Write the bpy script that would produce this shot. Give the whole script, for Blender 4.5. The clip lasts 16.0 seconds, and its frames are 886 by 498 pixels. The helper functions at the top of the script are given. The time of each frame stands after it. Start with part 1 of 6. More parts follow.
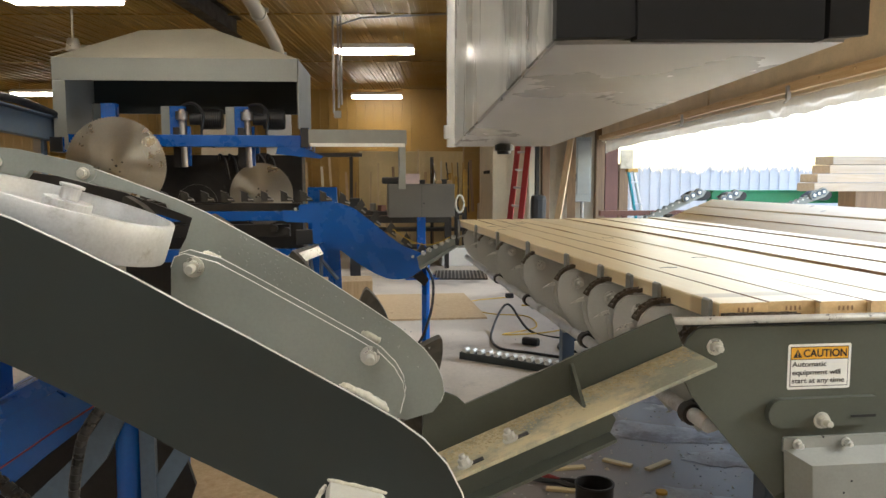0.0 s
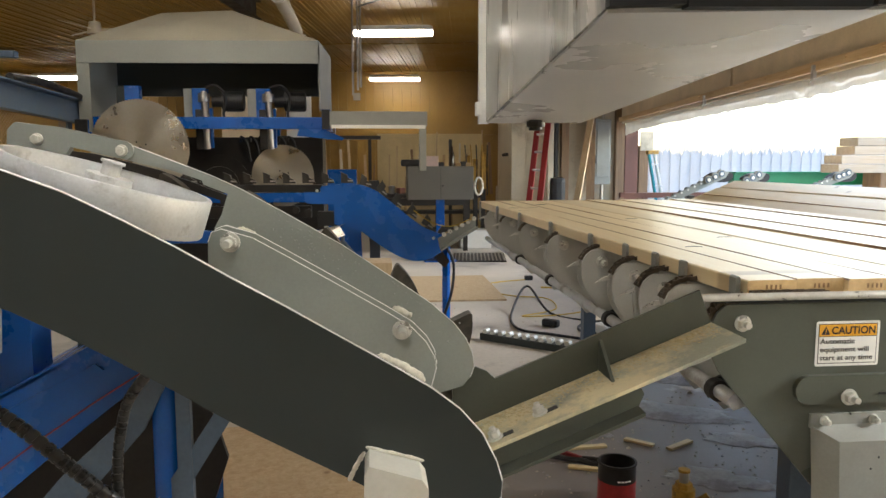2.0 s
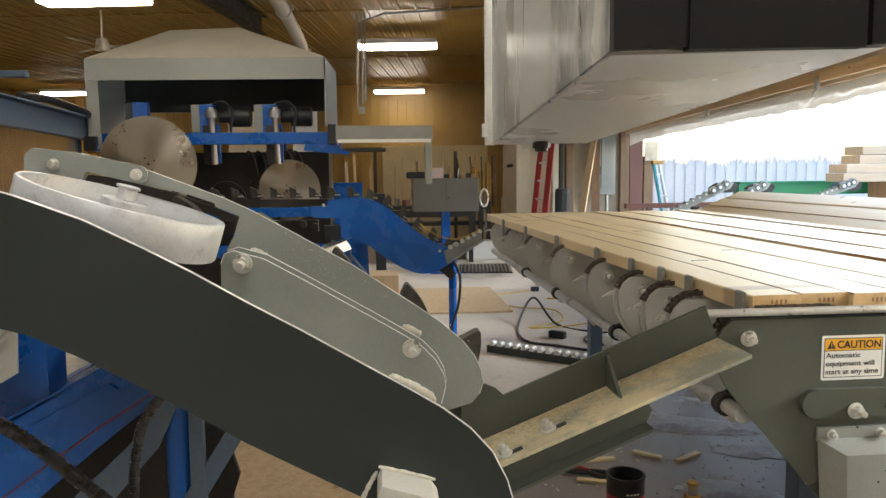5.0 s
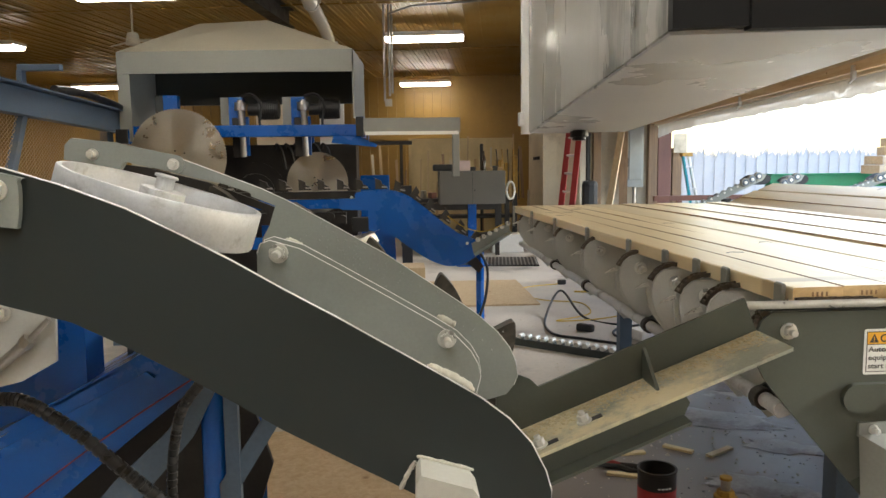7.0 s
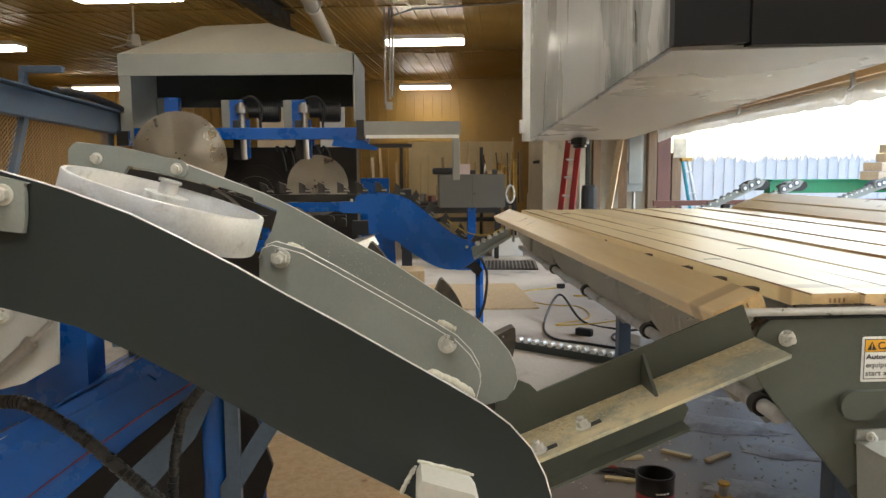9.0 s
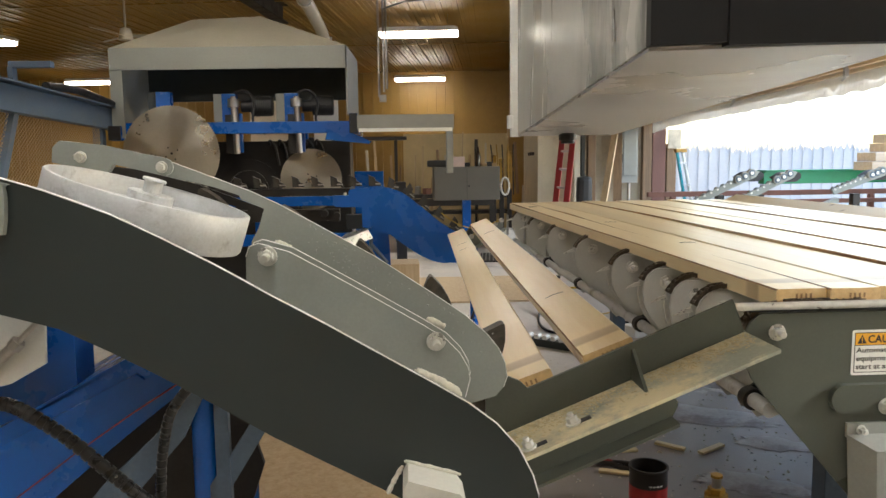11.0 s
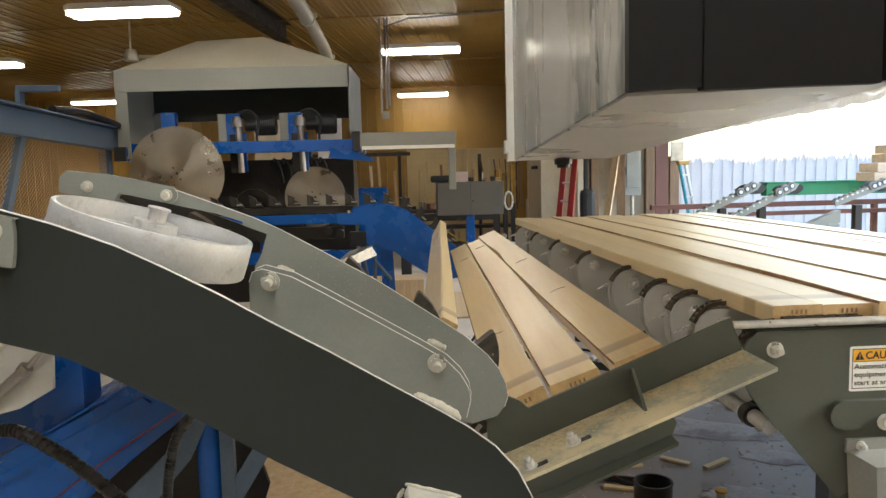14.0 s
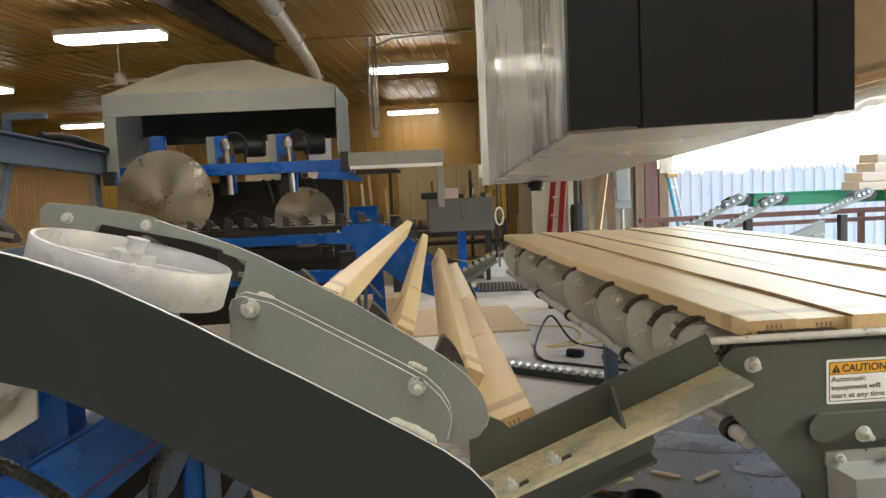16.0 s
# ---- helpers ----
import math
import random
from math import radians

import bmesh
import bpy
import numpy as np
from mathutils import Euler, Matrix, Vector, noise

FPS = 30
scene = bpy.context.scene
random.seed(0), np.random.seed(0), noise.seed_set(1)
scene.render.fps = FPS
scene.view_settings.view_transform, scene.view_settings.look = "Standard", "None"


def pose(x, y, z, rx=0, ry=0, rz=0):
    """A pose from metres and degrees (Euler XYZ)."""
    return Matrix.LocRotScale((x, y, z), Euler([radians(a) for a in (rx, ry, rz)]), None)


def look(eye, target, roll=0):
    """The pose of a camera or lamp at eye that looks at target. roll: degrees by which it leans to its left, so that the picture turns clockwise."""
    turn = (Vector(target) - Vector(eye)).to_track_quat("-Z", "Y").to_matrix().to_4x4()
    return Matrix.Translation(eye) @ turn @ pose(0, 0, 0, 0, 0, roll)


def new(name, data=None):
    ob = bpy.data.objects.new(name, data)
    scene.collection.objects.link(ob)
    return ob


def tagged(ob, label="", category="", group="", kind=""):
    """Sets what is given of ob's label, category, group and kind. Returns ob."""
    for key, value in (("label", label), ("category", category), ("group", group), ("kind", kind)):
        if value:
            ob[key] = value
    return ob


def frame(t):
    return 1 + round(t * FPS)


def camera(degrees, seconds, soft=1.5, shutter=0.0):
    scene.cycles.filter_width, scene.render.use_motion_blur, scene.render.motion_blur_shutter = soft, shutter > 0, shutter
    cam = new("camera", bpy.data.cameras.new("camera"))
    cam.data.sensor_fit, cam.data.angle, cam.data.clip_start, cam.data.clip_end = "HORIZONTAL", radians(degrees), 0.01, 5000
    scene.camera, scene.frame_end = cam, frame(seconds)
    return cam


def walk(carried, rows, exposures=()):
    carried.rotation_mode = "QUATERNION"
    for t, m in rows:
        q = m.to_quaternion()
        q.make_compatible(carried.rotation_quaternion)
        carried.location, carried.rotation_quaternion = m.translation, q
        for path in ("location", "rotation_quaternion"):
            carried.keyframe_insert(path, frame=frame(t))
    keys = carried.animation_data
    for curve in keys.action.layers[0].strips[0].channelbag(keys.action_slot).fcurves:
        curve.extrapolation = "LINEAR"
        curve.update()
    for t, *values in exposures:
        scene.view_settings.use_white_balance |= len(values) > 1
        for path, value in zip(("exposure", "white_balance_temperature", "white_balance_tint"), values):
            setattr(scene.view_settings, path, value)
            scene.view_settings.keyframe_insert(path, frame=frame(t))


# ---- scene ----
cam = camera(61.37, 16.0)
# seconds, place, tilt, lean, turn
PATH = [
    (0, 0.030, 0.011, 1.522, 84.51, 0.03, -6.85),
    (0.5, 0.023, 0.004, 1.506, 83.94, 0.18, -6.04),
    (1, 0.013, 0.006, 1.500, 83.56, 0.12, -5.60),
    (1.5, -0.000, -0.000, 1.500, 83.30, 0.10, -5.60),
    (2, -0.005, -0.008, 1.507, 83.25, 0.11, -5.57),
    (2.5, 0.004, -0.019, 1.517, 83.29, 0.09, -5.63),
    (3, 0.009, -0.029, 1.529, 83.61, 0.27, -5.57),
    (3.5, 0.004, -0.035, 1.529, 83.92, 0.33, -5.54),
    (4, 0.007, -0.036, 1.532, 83.99, 0.47, -5.40),
    (4.5, -0.002, -0.035, 1.532, 84.10, 0.60, -5.45),
    (7, -0.038, -0.021, 1.523, 83.54, 0.72, -3.32),
    (7.5, -0.032, -0.026, 1.526, 83.58, 0.74, -3.29),
    (8, -0.031, -0.027, 1.531, 83.56, 0.77, -3.25),
    (8.5, -0.036, -0.028, 1.537, 83.57, 0.80, -3.35),
    (9, -0.043, -0.031, 1.531, 83.75, 0.35, -3.35),
    (11.5, -0.021, -0.020, 1.544, 83.05, 0.91, -3.87),
    (12, -0.025, -0.021, 1.546, 83.24, 0.98, -4.10),
    (12.5, -0.023, -0.029, 1.549, 83.26, 1.14, -3.76),
    (13, -0.023, -0.038, 1.556, 83.30, 1.27, -3.57),
    (13.5, -0.021, -0.046, 1.564, 83.75, 1.35, -3.49),
    (14, -0.011, -0.049, 1.567, 84.16, 1.44, -3.34),
    (14.5, -0.011, -0.053, 1.571, 84.52, 1.79, -3.42),
    (15, -0.000, -0.059, 1.576, 84.74, 2.06, -3.50),
    (15.5, 0.009, -0.067, 1.583, 84.94, 2.35, -3.96),
    (16, 0.028, -0.073, 1.587, 85.32, 2.55, -3.88),
]
walk(cam, [(t, pose(x, y, z, rx, ry, rz)) for t, x, y, z, rx, ry, rz in PATH])

# ---- light ----
world = bpy.data.worlds.new("sky")
scene.world = world
world.use_nodes = True
wn, wl = world.node_tree.nodes, world.node_tree.links
sky = wn.new("ShaderNodeTexSky")
sky.sky_type = 'NISHITA'
sky.sun_disc = False
sky.sun_elevation, sky.sun_rotation = radians(24), radians(95)
sky.air_density, sky.dust_density, sky.ozone_density = 1.2, 0.6, 1.5
wl.new(sky.outputs[0], wn["Background"].inputs[0])
wn["Background"].inputs[1].default_value = 0.15
sun_data = bpy.data.lights.new("sun", 'SUN')
sun_data.energy, sun_data.angle, sun_data.color = 1.1, radians(14), (0.97, 0.985, 1.0)
sun = new("sun", sun_data)
sun.matrix_world = look((10, 2.5, 4.45), (0, 4.0, 0))
# the open sky that the wide side door lets in
door_data = bpy.data.lights.new("door_daylight", 'AREA')
door_data.shape, door_data.size, door_data.size_y = 'RECTANGLE', 9.0, 0.6
door_data.energy, door_data.color = 12.0, (0.84, 0.91, 1.0)
door_light = new("door_daylight", door_data)
door_light.matrix_world = pose(0, 0, 0, 0, 0, -7.5) @ pose(2.72, 6.0, 1.78) @ look((0, 0, 0), (-1, 0, -0.25))
scene.view_settings.exposure = 1.85
LAMP_POWER = 7.0

# ---- materials ----
def socket(nt, kind, **kw):
    n = nt.nodes.new(kind)
    for k, v in kw.items():
        n.inputs[k.replace("_", " ")].default_value = v
    return n


def mat(name, base, rough=0.5, metal=0.0, var=0.25, scale=6.0, fine=90.0, bump=0.15, dirt=None, dirt_at=0.62, stretch=(1, 1, 1), spec=0.5, coat=0.0):
    """Paint, metal, stone: two scales of mottling, a stain colour, gloss that varies and fine relief."""
    m = bpy.data.materials.new(name)
    m.use_nodes = True
    nt = m.node_tree
    b = nt.nodes["Principled BSDF"]
    co = nt.nodes.new("ShaderNodeTexCoord")
    mp = nt.nodes.new("ShaderNodeMapping")
    mp.inputs["Scale"].default_value = stretch
    nt.links.new(co.outputs["Object"], mp.inputs[0])
    info = nt.nodes.new("ShaderNodeObjectInfo")
    big = socket(nt, "ShaderNodeTexNoise", Scale=scale, Detail=6.0, Roughness=0.6)
    small = socket(nt, "ShaderNodeTexNoise", Scale=fine, Detail=3.0)
    for n in (big, small):
        nt.links.new(mp.outputs[0], n.inputs["Vector"])
    mix = nt.nodes.new("ShaderNodeMath")
    mix.operation = 'MULTIPLY_ADD'
    mix.inputs[1].default_value = 0.35
    nt.links.new(small.outputs["Fac"], mix.inputs[0])
    nt.links.new(big.outputs["Fac"], mix.inputs[2])
    ramp = nt.nodes.new("ShaderNodeValToRGB")
    lo = tuple(c * (1 - var) for c in base)
    hi = tuple(min(1, c * (1 + var)) for c in base)
    ramp.color_ramp.elements[0].position, ramp.color_ramp.elements[1].position = 0.4, 0.95
    ramp.color_ramp.elements[0].color, ramp.color_ramp.elements[1].color = (*lo, 1), (*hi, 1)
    nt.links.new(mix.outputs[0], ramp.inputs[0])
    col = ramp.outputs[0]
    if dirt:
        st = socket(nt, "ShaderNodeTexNoise", Scale=scale * 0.45, Detail=9.0, Roughness=0.72)
        nt.links.new(mp.outputs[0], st.inputs["Vector"])
        sr = nt.nodes.new("ShaderNodeValToRGB")
        sr.color_ramp.elements[0].position, sr.color_ramp.elements[1].position = dirt_at - 0.06, dirt_at + 0.06
        nt.links.new(st.outputs["Fac"], sr.inputs[0])
        mx = nt.nodes.new("ShaderNodeMixRGB")
        mx.inputs[2].default_value = (*dirt, 1)
        nt.links.new(sr.outputs[0], mx.inputs[0])
        nt.links.new(col, mx.inputs[1])
        col = mx.outputs[0]
    nt.links.new(col, b.inputs["Base Color"])
    rr = nt.nodes.new("ShaderNodeMapRange")
    rr.inputs[1].default_value, rr.inputs[2].default_value = 0.3, 0.7
    rr.inputs[3].default_value, rr.inputs[4].default_value = max(0.05, rough - 0.12), min(1, rough + 0.14)
    nt.links.new(big.outputs["Fac"], rr.inputs[0])
    nt.links.new(rr.outputs[0], b.inputs["Roughness"])
    b.inputs["Metallic"].default_value = metal
    b.inputs["Specular IOR Level"].default_value = spec
    b.inputs["Coat Weight"].default_value = coat
    if bump:
        bp = socket(nt, "ShaderNodeBump", Strength=bump, Distance=0.004)
        nt.links.new(mix.outputs[0], bp.inputs["Height"])
        nt.links.new(bp.outputs[0], b.inputs["Normal"])
    return m


def wood(name, light, dark, rough=0.65, along=1, band=False, aged=0.0):
    """Sawn timber: grain along an axis, knots, a tone per board, a darker band near one end."""
    m = bpy.data.materials.new(name)
    m.use_nodes = True
    nt = m.node_tree
    b = nt.nodes["Principled BSDF"]
    co = nt.nodes.new("ShaderNodeTexCoord")
    info = nt.nodes.new("ShaderNodeObjectInfo")
    add = nt.nodes.new("ShaderNodeVectorMath")
    sc = nt.nodes.new("ShaderNodeVectorMath")
    sc.operation = 'SCALE'
    sc.inputs[0].default_value = (13.0, 7.0, 5.0)
    nt.links.new(info.outputs["Random"], sc.inputs["Scale"])
    nt.links.new(co.outputs["Object"], add.inputs[0])
    nt.links.new(sc.outputs[0], add.inputs[1])
    mp = nt.nodes.new("ShaderNodeMapping")
    s = [14.0, 14.0, 14.0]
    s[along] = 0.7
    mp.inputs["Scale"].default_value = s
    nt.links.new(add.outputs[0], mp.inputs[0])
    grain = socket(nt, "ShaderNodeTexNoise", Scale=2.2, Detail=8.0, Roughness=0.65, Distortion=0.6)
    nt.links.new(mp.outputs[0], grain.inputs["Vector"])
    fine = socket(nt, "ShaderNodeTexNoise", Scale=11.0, Detail=4.0, Roughness=0.7)
    nt.links.new(mp.outputs[0], fine.inputs["Vector"])
    ma = nt.nodes.new("ShaderNodeMath")
    ma.operation = 'MULTIPLY_ADD'
    ma.inputs[1].default_value = 0.3
    nt.links.new(fine.outputs["Fac"], ma.inputs[0])
    nt.links.new(grain.outputs["Fac"], ma.inputs[2])
    ramp = nt.nodes.new("ShaderNodeValToRGB")
    ramp.color_ramp.elements[0].position, ramp.color_ramp.elements[1].position = 0.45, 0.85
    ramp.color_ramp.elements[0].color, ramp.color_ramp.elements[1].color = (*light, 1), (*dark, 1)
    nt.links.new(ma.outputs[0], ramp.inputs[0])
    # knots
    kn = socket(nt, "ShaderNodeTexVoronoi", Scale=2.6)
    nt.links.new(add.outputs[0], kn.inputs["Vector"])
    kr = nt.nodes.new("ShaderNodeValToRGB")
    kr.color_ramp.elements[0].position, kr.color_ramp.elements[1].position = 0.028, 0.07
    kr.color_ramp.elements[0].color, kr.color_ramp.elements[1].color = (1, 1, 1, 1), (0, 0, 0, 1)
    nt.links.new(kn.outputs["Distance"], kr.inputs[0])
    mk = nt.nodes.new("ShaderNodeMixRGB")
    mk.inputs[2].default_value = (dark[0] * 0.45, dark[1] * 0.33, dark[2] * 0.25, 1)
    nt.links.new(kr.outputs[0], mk.inputs[0])
    nt.links.new(ramp.outputs[0], mk.inputs[1])
    # tone per board
    hs = nt.nodes.new("ShaderNodeHueSaturation")
    mr = nt.nodes.new("ShaderNodeMapRange")
    mr.inputs[3].default_value, mr.inputs[4].default_value = 0.90, 1.10
    nt.links.new(info.outputs["Random"], mr.inputs[0])
    nt.links.new(mr.outputs[0], hs.inputs["Value"])
    nt.links.new(mk.outputs[0], hs.inputs["Color"])
    col = hs.outputs[0]
    if aged:
        pa = socket(nt, "ShaderNodeTexNoise", Scale=1.6, Detail=6.0)
        nt.links.new(add.outputs[0], pa.inputs["Vector"])
        pm = nt.nodes.new("ShaderNodeMixRGB")
        pm.inputs[2].default_value = (0.42, 0.39, 0.36, 1)
        pf = nt.nodes.new("ShaderNodeMapRange")
        pf.inputs[1].default_value, pf.inputs[2].default_value, pf.inputs[4].default_value = 0.35, 0.65, aged
        nt.links.new(pa.outputs["Fac"], pf.inputs[0])
        nt.links.new(pf.outputs[0], pm.inputs[0])
        nt.links.new(col, pm.inputs[1])
        col = pm.outputs[0]
    if band:
        sx = nt.nodes.new("ShaderNodeSeparateXYZ")
        nt.links.new(co.outputs["Object"], sx.inputs[0])
        br = nt.nodes.new("ShaderNodeValToRGB")
        el = br.color_ramp.elements
        el[0].position, el[0].color = 0.085, (0, 0, 0, 1)
        el[1].position, el[1].color = 0.10, (0.7, 0.7, 0.7, 1)
        for p, v in ((0.15, 0.55), (0.17, 0.0)):
            e = el.new(p)
            e.color = (v, v, v, 1)
        nt.links.new(sx.outputs[1], br.inputs[0])
        bm_ = nt.nodes.new("ShaderNodeMixRGB")
        bm_.inputs[2].default_value = (dark[0] * 0.5, dark[1] * 0.42, dark[2] * 0.36, 1)
        nt.links.new(br.outputs[0], bm_.inputs[0])
        nt.links.new(col, bm_.inputs[1])
        col = bm_.outputs[0]
    nt.links.new(col, b.inputs["Base Color"])
    b.inputs["Roughness"].default_value = rough
    bp = socket(nt, "ShaderNodeBump", Strength=0.25, Distance=0.003)
    nt.links.new(ma.outputs[0], bp.inputs["Height"])
    nt.links.new(bp.outputs[0], b.inputs["Normal"])
    return m


def glow(name, colour, strength):
    m = bpy.data.materials.new(name)
    m.use_nodes = True
    b = m.node_tree.nodes["Principled BSDF"]
    b.inputs["Base Color"].default_value = (0.9, 0.9, 0.88, 1)
    b.inputs["Emission Color"].default_value = (*colour, 1)
    b.inputs["Emission Strength"].default_value = strength
    return m


GREY = mat("grey_green_paint", (0.272, 0.292, 0.268), 0.40, var=0.14, scale=3.0, fine=160, bump=0.05, dirt=(0.31, 0.32, 0.285), dirt_at=0.68)
# dark grey of the side panel and small parts; hood_back takes it for inner shade
GREY_DARK = mat("dark_grey_tone", (0.023, 0.031, 0.031), 0.40, var=0.08, scale=2.0, fine=260, bump=0.03, spec=0.55)
# greener grey of deck end and slide, with their shade put into the colour
GREY_SHADED = mat("shaded_grey_green_paint", (0.080, 0.087, 0.069), 0.34, var=0.14, scale=3.5, fine=150, bump=0.05, dirt=(0.12, 0.118, 0.092), dirt_at=0.66)
GREY_LIGHT = mat("light_grey_paint", (0.27, 0.27, 0.24), 0.45, var=0.15, scale=5.0, fine=120, bump=0.06, dirt=(0.24, 0.22, 0.17), dirt_at=0.66)
NOSE = mat("nose_plate_paint", (0.52, 0.52, 0.485), 0.42, var=0.12, scale=4.0, fine=120, bump=0.05, dirt=(0.33, 0.32, 0.285), dirt_at=0.66)
GREY_DUSTY = mat("dusty_grey_paint", (0.38, 0.39, 0.31), 0.7, var=0.22, scale=7.0, fine=140, bump=0.25, dirt=(0.72, 0.63, 0.40), dirt_at=0.48)
HOOD = mat("hood_paint", (0.27, 0.275, 0.245), 0.5, var=0.12, scale=1.5, fine=60, bump=0.05, dirt=(0.32, 0.29, 0.21), dirt_at=0.62)
BLUE = mat("blue_paint", (0.006, 0.09, 0.37), 0.26, var=0.16, scale=3.0, fine=110, bump=0.04)
STEELBLUE = mat("steel_blue_paint", (0.085, 0.125, 0.18), 0.45, var=0.25, scale=3.0, fine=90, bump=0.08, dirt=(0.14, 0.14, 0.135), dirt_at=0.64)
# white of the lines that stand for overhead light on plate edges
EDGE = mat("bright_edge_highlight", (0.86, 0.86, 0.84), 0.4, 0.1, var=0.12, scale=14, fine=120, bump=0.05)
ZINC = mat("zinc_plate", (0.70, 0.69, 0.64), 0.33, 0.55, var=0.18, scale=30, fine=200, bump=0.05)
STEEL = mat("bare_steel", (0.42, 0.40, 0.37), 0.38, 0.9, var=0.25, scale=9, fine=150, bump=0.1, dirt=(0.2, 0.14, 0.09), dirt_at=0.68)
ALU = mat("cast_aluminium", (0.56, 0.57, 0.58), 0.45, 0.25, var=0.22, scale=7, fine=160, bump=0.1, dirt=(0.26, 0.25, 0.23), dirt_at=0.62)
WELD = mat("pale_weld", (0.66, 0.64, 0.55), 0.7, 0.1, var=0.25, scale=40, fine=220, bump=0.6)
CHAIN = mat("oily_chain", (0.12, 0.095, 0.07), 0.42, 0.6, var=0.5, scale=40, fine=200, bump=0.3)
BLACK = mat("black_rubber", (0.014, 0.014, 0.0145), 0.5, var=0.3, scale=20, bump=0.08)
def smudged(name, base, at, reach, stain):
    """Paint rubbed dark round one place, in upright smears."""
    m = mat(name, base, 0.28, var=0.12, scale=4, fine=120, bump=0.05, dirt=tuple(c * 0.7 for c in base), dirt_at=0.74, stretch=(1, 1, 0.35))
    nt = m.node_tree
    b = nt.nodes["Principled BSDF"]
    old = b.inputs["Base Color"].links[0].from_socket
    co = nt.nodes.new("ShaderNodeTexCoord")
    far = nt.nodes.new("ShaderNodeVectorMath")
    far.operation = 'DISTANCE'
    far.inputs[1].default_value = at
    nt.links.new(co.outputs["Object"], far.inputs[0])
    near = nt.nodes.new("ShaderNodeMapRange")
    near.inputs[1].default_value, near.inputs[2].default_value = reach, reach * 0.25
    nt.links.new(far.outputs["Value"], near.inputs[0])
    mp = nt.nodes.new("ShaderNodeMapping")
    mp.inputs["Scale"].default_value = (1, 1, 0.3)
    nt.links.new(co.outputs["Object"], mp.inputs[0])
    ns = socket(nt, "ShaderNodeTexNoise", Scale=22.0, Detail=5.0, Roughness=0.6)
    nt.links.new(mp.outputs[0], ns.inputs["Vector"])
    rp = nt.nodes.new("ShaderNodeMapRange")
    rp.inputs[1].default_value, rp.inputs[2].default_value = 0.44, 0.62
    nt.links.new(ns.outputs["Fac"], rp.inputs[0])
    mu = nt.nodes.new("ShaderNodeMath")
    mu.operation = 'MULTIPLY'
    nt.links.new(near.outputs[0], mu.inputs[0])
    nt.links.new(rp.outputs[0], mu.inputs[1])
    mx = nt.nodes.new("ShaderNodeMixRGB")
    mx.inputs[2].default_value = (*stain, 1)
    nt.links.new(mu.outputs[0], mx.inputs[0])
    nt.links.new(old, mx.inputs[1])
    nt.links.new(mx.outputs[0], b.inputs["Base Color"])
    return m


def wet(m, at, reach, stain):
    """A damp dark patch with a ragged outline, glossier than the dry floor."""
    nt = m.node_tree
    b = nt.nodes["Principled BSDF"]
    old = b.inputs["Base Color"].links[0].from_socket
    rough = b.inputs["Roughness"].links[0].from_socket
    co = nt.nodes.new("ShaderNodeTexCoord")
    ns = socket(nt, "ShaderNodeTexNoise", Scale=1.9, Detail=8.0, Roughness=0.62)
    nt.links.new(co.outputs["Object"], ns.inputs["Vector"])
    far = nt.nodes.new("ShaderNodeVectorMath")
    far.operation = 'DISTANCE'
    far.inputs[1].default_value = at
    nt.links.new(co.outputs["Object"], far.inputs[0])
    sm = nt.nodes.new("ShaderNodeMath")
    sm.operation = 'MULTIPLY_ADD'
    sm.inputs[1].default_value = 2.4
    nt.links.new(ns.outputs["Fac"], sm.inputs[0])
    nt.links.new(far.outputs["Value"], sm.inputs[2])
    near = nt.nodes.new("ShaderNodeMapRange")
    near.inputs[1].default_value, near.inputs[2].default_value = reach + 1.25, reach + 1.1
    nt.links.new(sm.outputs[0], near.inputs[0])
    mx = nt.nodes.new("ShaderNodeMixRGB")
    mx.inputs[2].default_value = (*stain, 1)
    nt.links.new(near.outputs[0], mx.inputs[0])
    nt.links.new(old, mx.inputs[1])
    nt.links.new(mx.outputs[0], b.inputs["Base Color"])
    mr = nt.nodes.new("ShaderNodeMixRGB")
    mr.inputs[2].default_value = (0.42, 0.42, 0.42, 1)
    nt.links.new(near.outputs[0], mr.inputs[0])
    nt.links.new(rough, mr.inputs[1])
    nt.links.new(mr.outputs[0], b.inputs["Roughness"])


BOXGREY = smudged("cabinet_paint", (0.48, 0.48, 0.44), (0.20, 0.70, 1.70), 0.30, (0.045, 0.05, 0.042))
BOXBLACK = mat("black_cover", (0.010, 0.010, 0.0105), 0.55, var=0.15, scale=4, fine=200, bump=0.03, spec=0.25)
# shell grey made paler: light bounced off the deck is put into the colour
UNDERSIDE = mat("lit_cabinet_paint", (0.54, 0.545, 0.555), 0.3, var=0.04, scale=2, fine=90, bump=0.02)
CONCRETE = mat("concrete", (0.50, 0.455, 0.395), 0.5, var=0.25, scale=1.3, fine=30, bump=0.3, dirt=(0.24, 0.215, 0.19), dirt_at=0.60)
wet(CONCRETE, (1.05, 3.9, 0.0), 1.25, (0.20, 0.172, 0.155))
PANEL = mat("tan_metal_panel", (0.33, 0.195, 0.042), 0.42, var=0.16, scale=0.8, fine=14, bump=0.03, dirt=(0.25, 0.145, 0.031), dirt_at=0.62)
WHITEWALL = mat("white_panel", (0.58, 0.515, 0.395), 0.6, var=0.14, scale=1.5, fine=30, bump=0.05, dirt=(0.30, 0.25, 0.18), dirt_at=0.60)
INSUL = mat("insulation_board", (0.60, 0.50, 0.36), 0.8, var=0.2, scale=2.5, fine=50, bump=0.3)
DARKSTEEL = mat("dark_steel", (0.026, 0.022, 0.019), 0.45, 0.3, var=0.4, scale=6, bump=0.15)
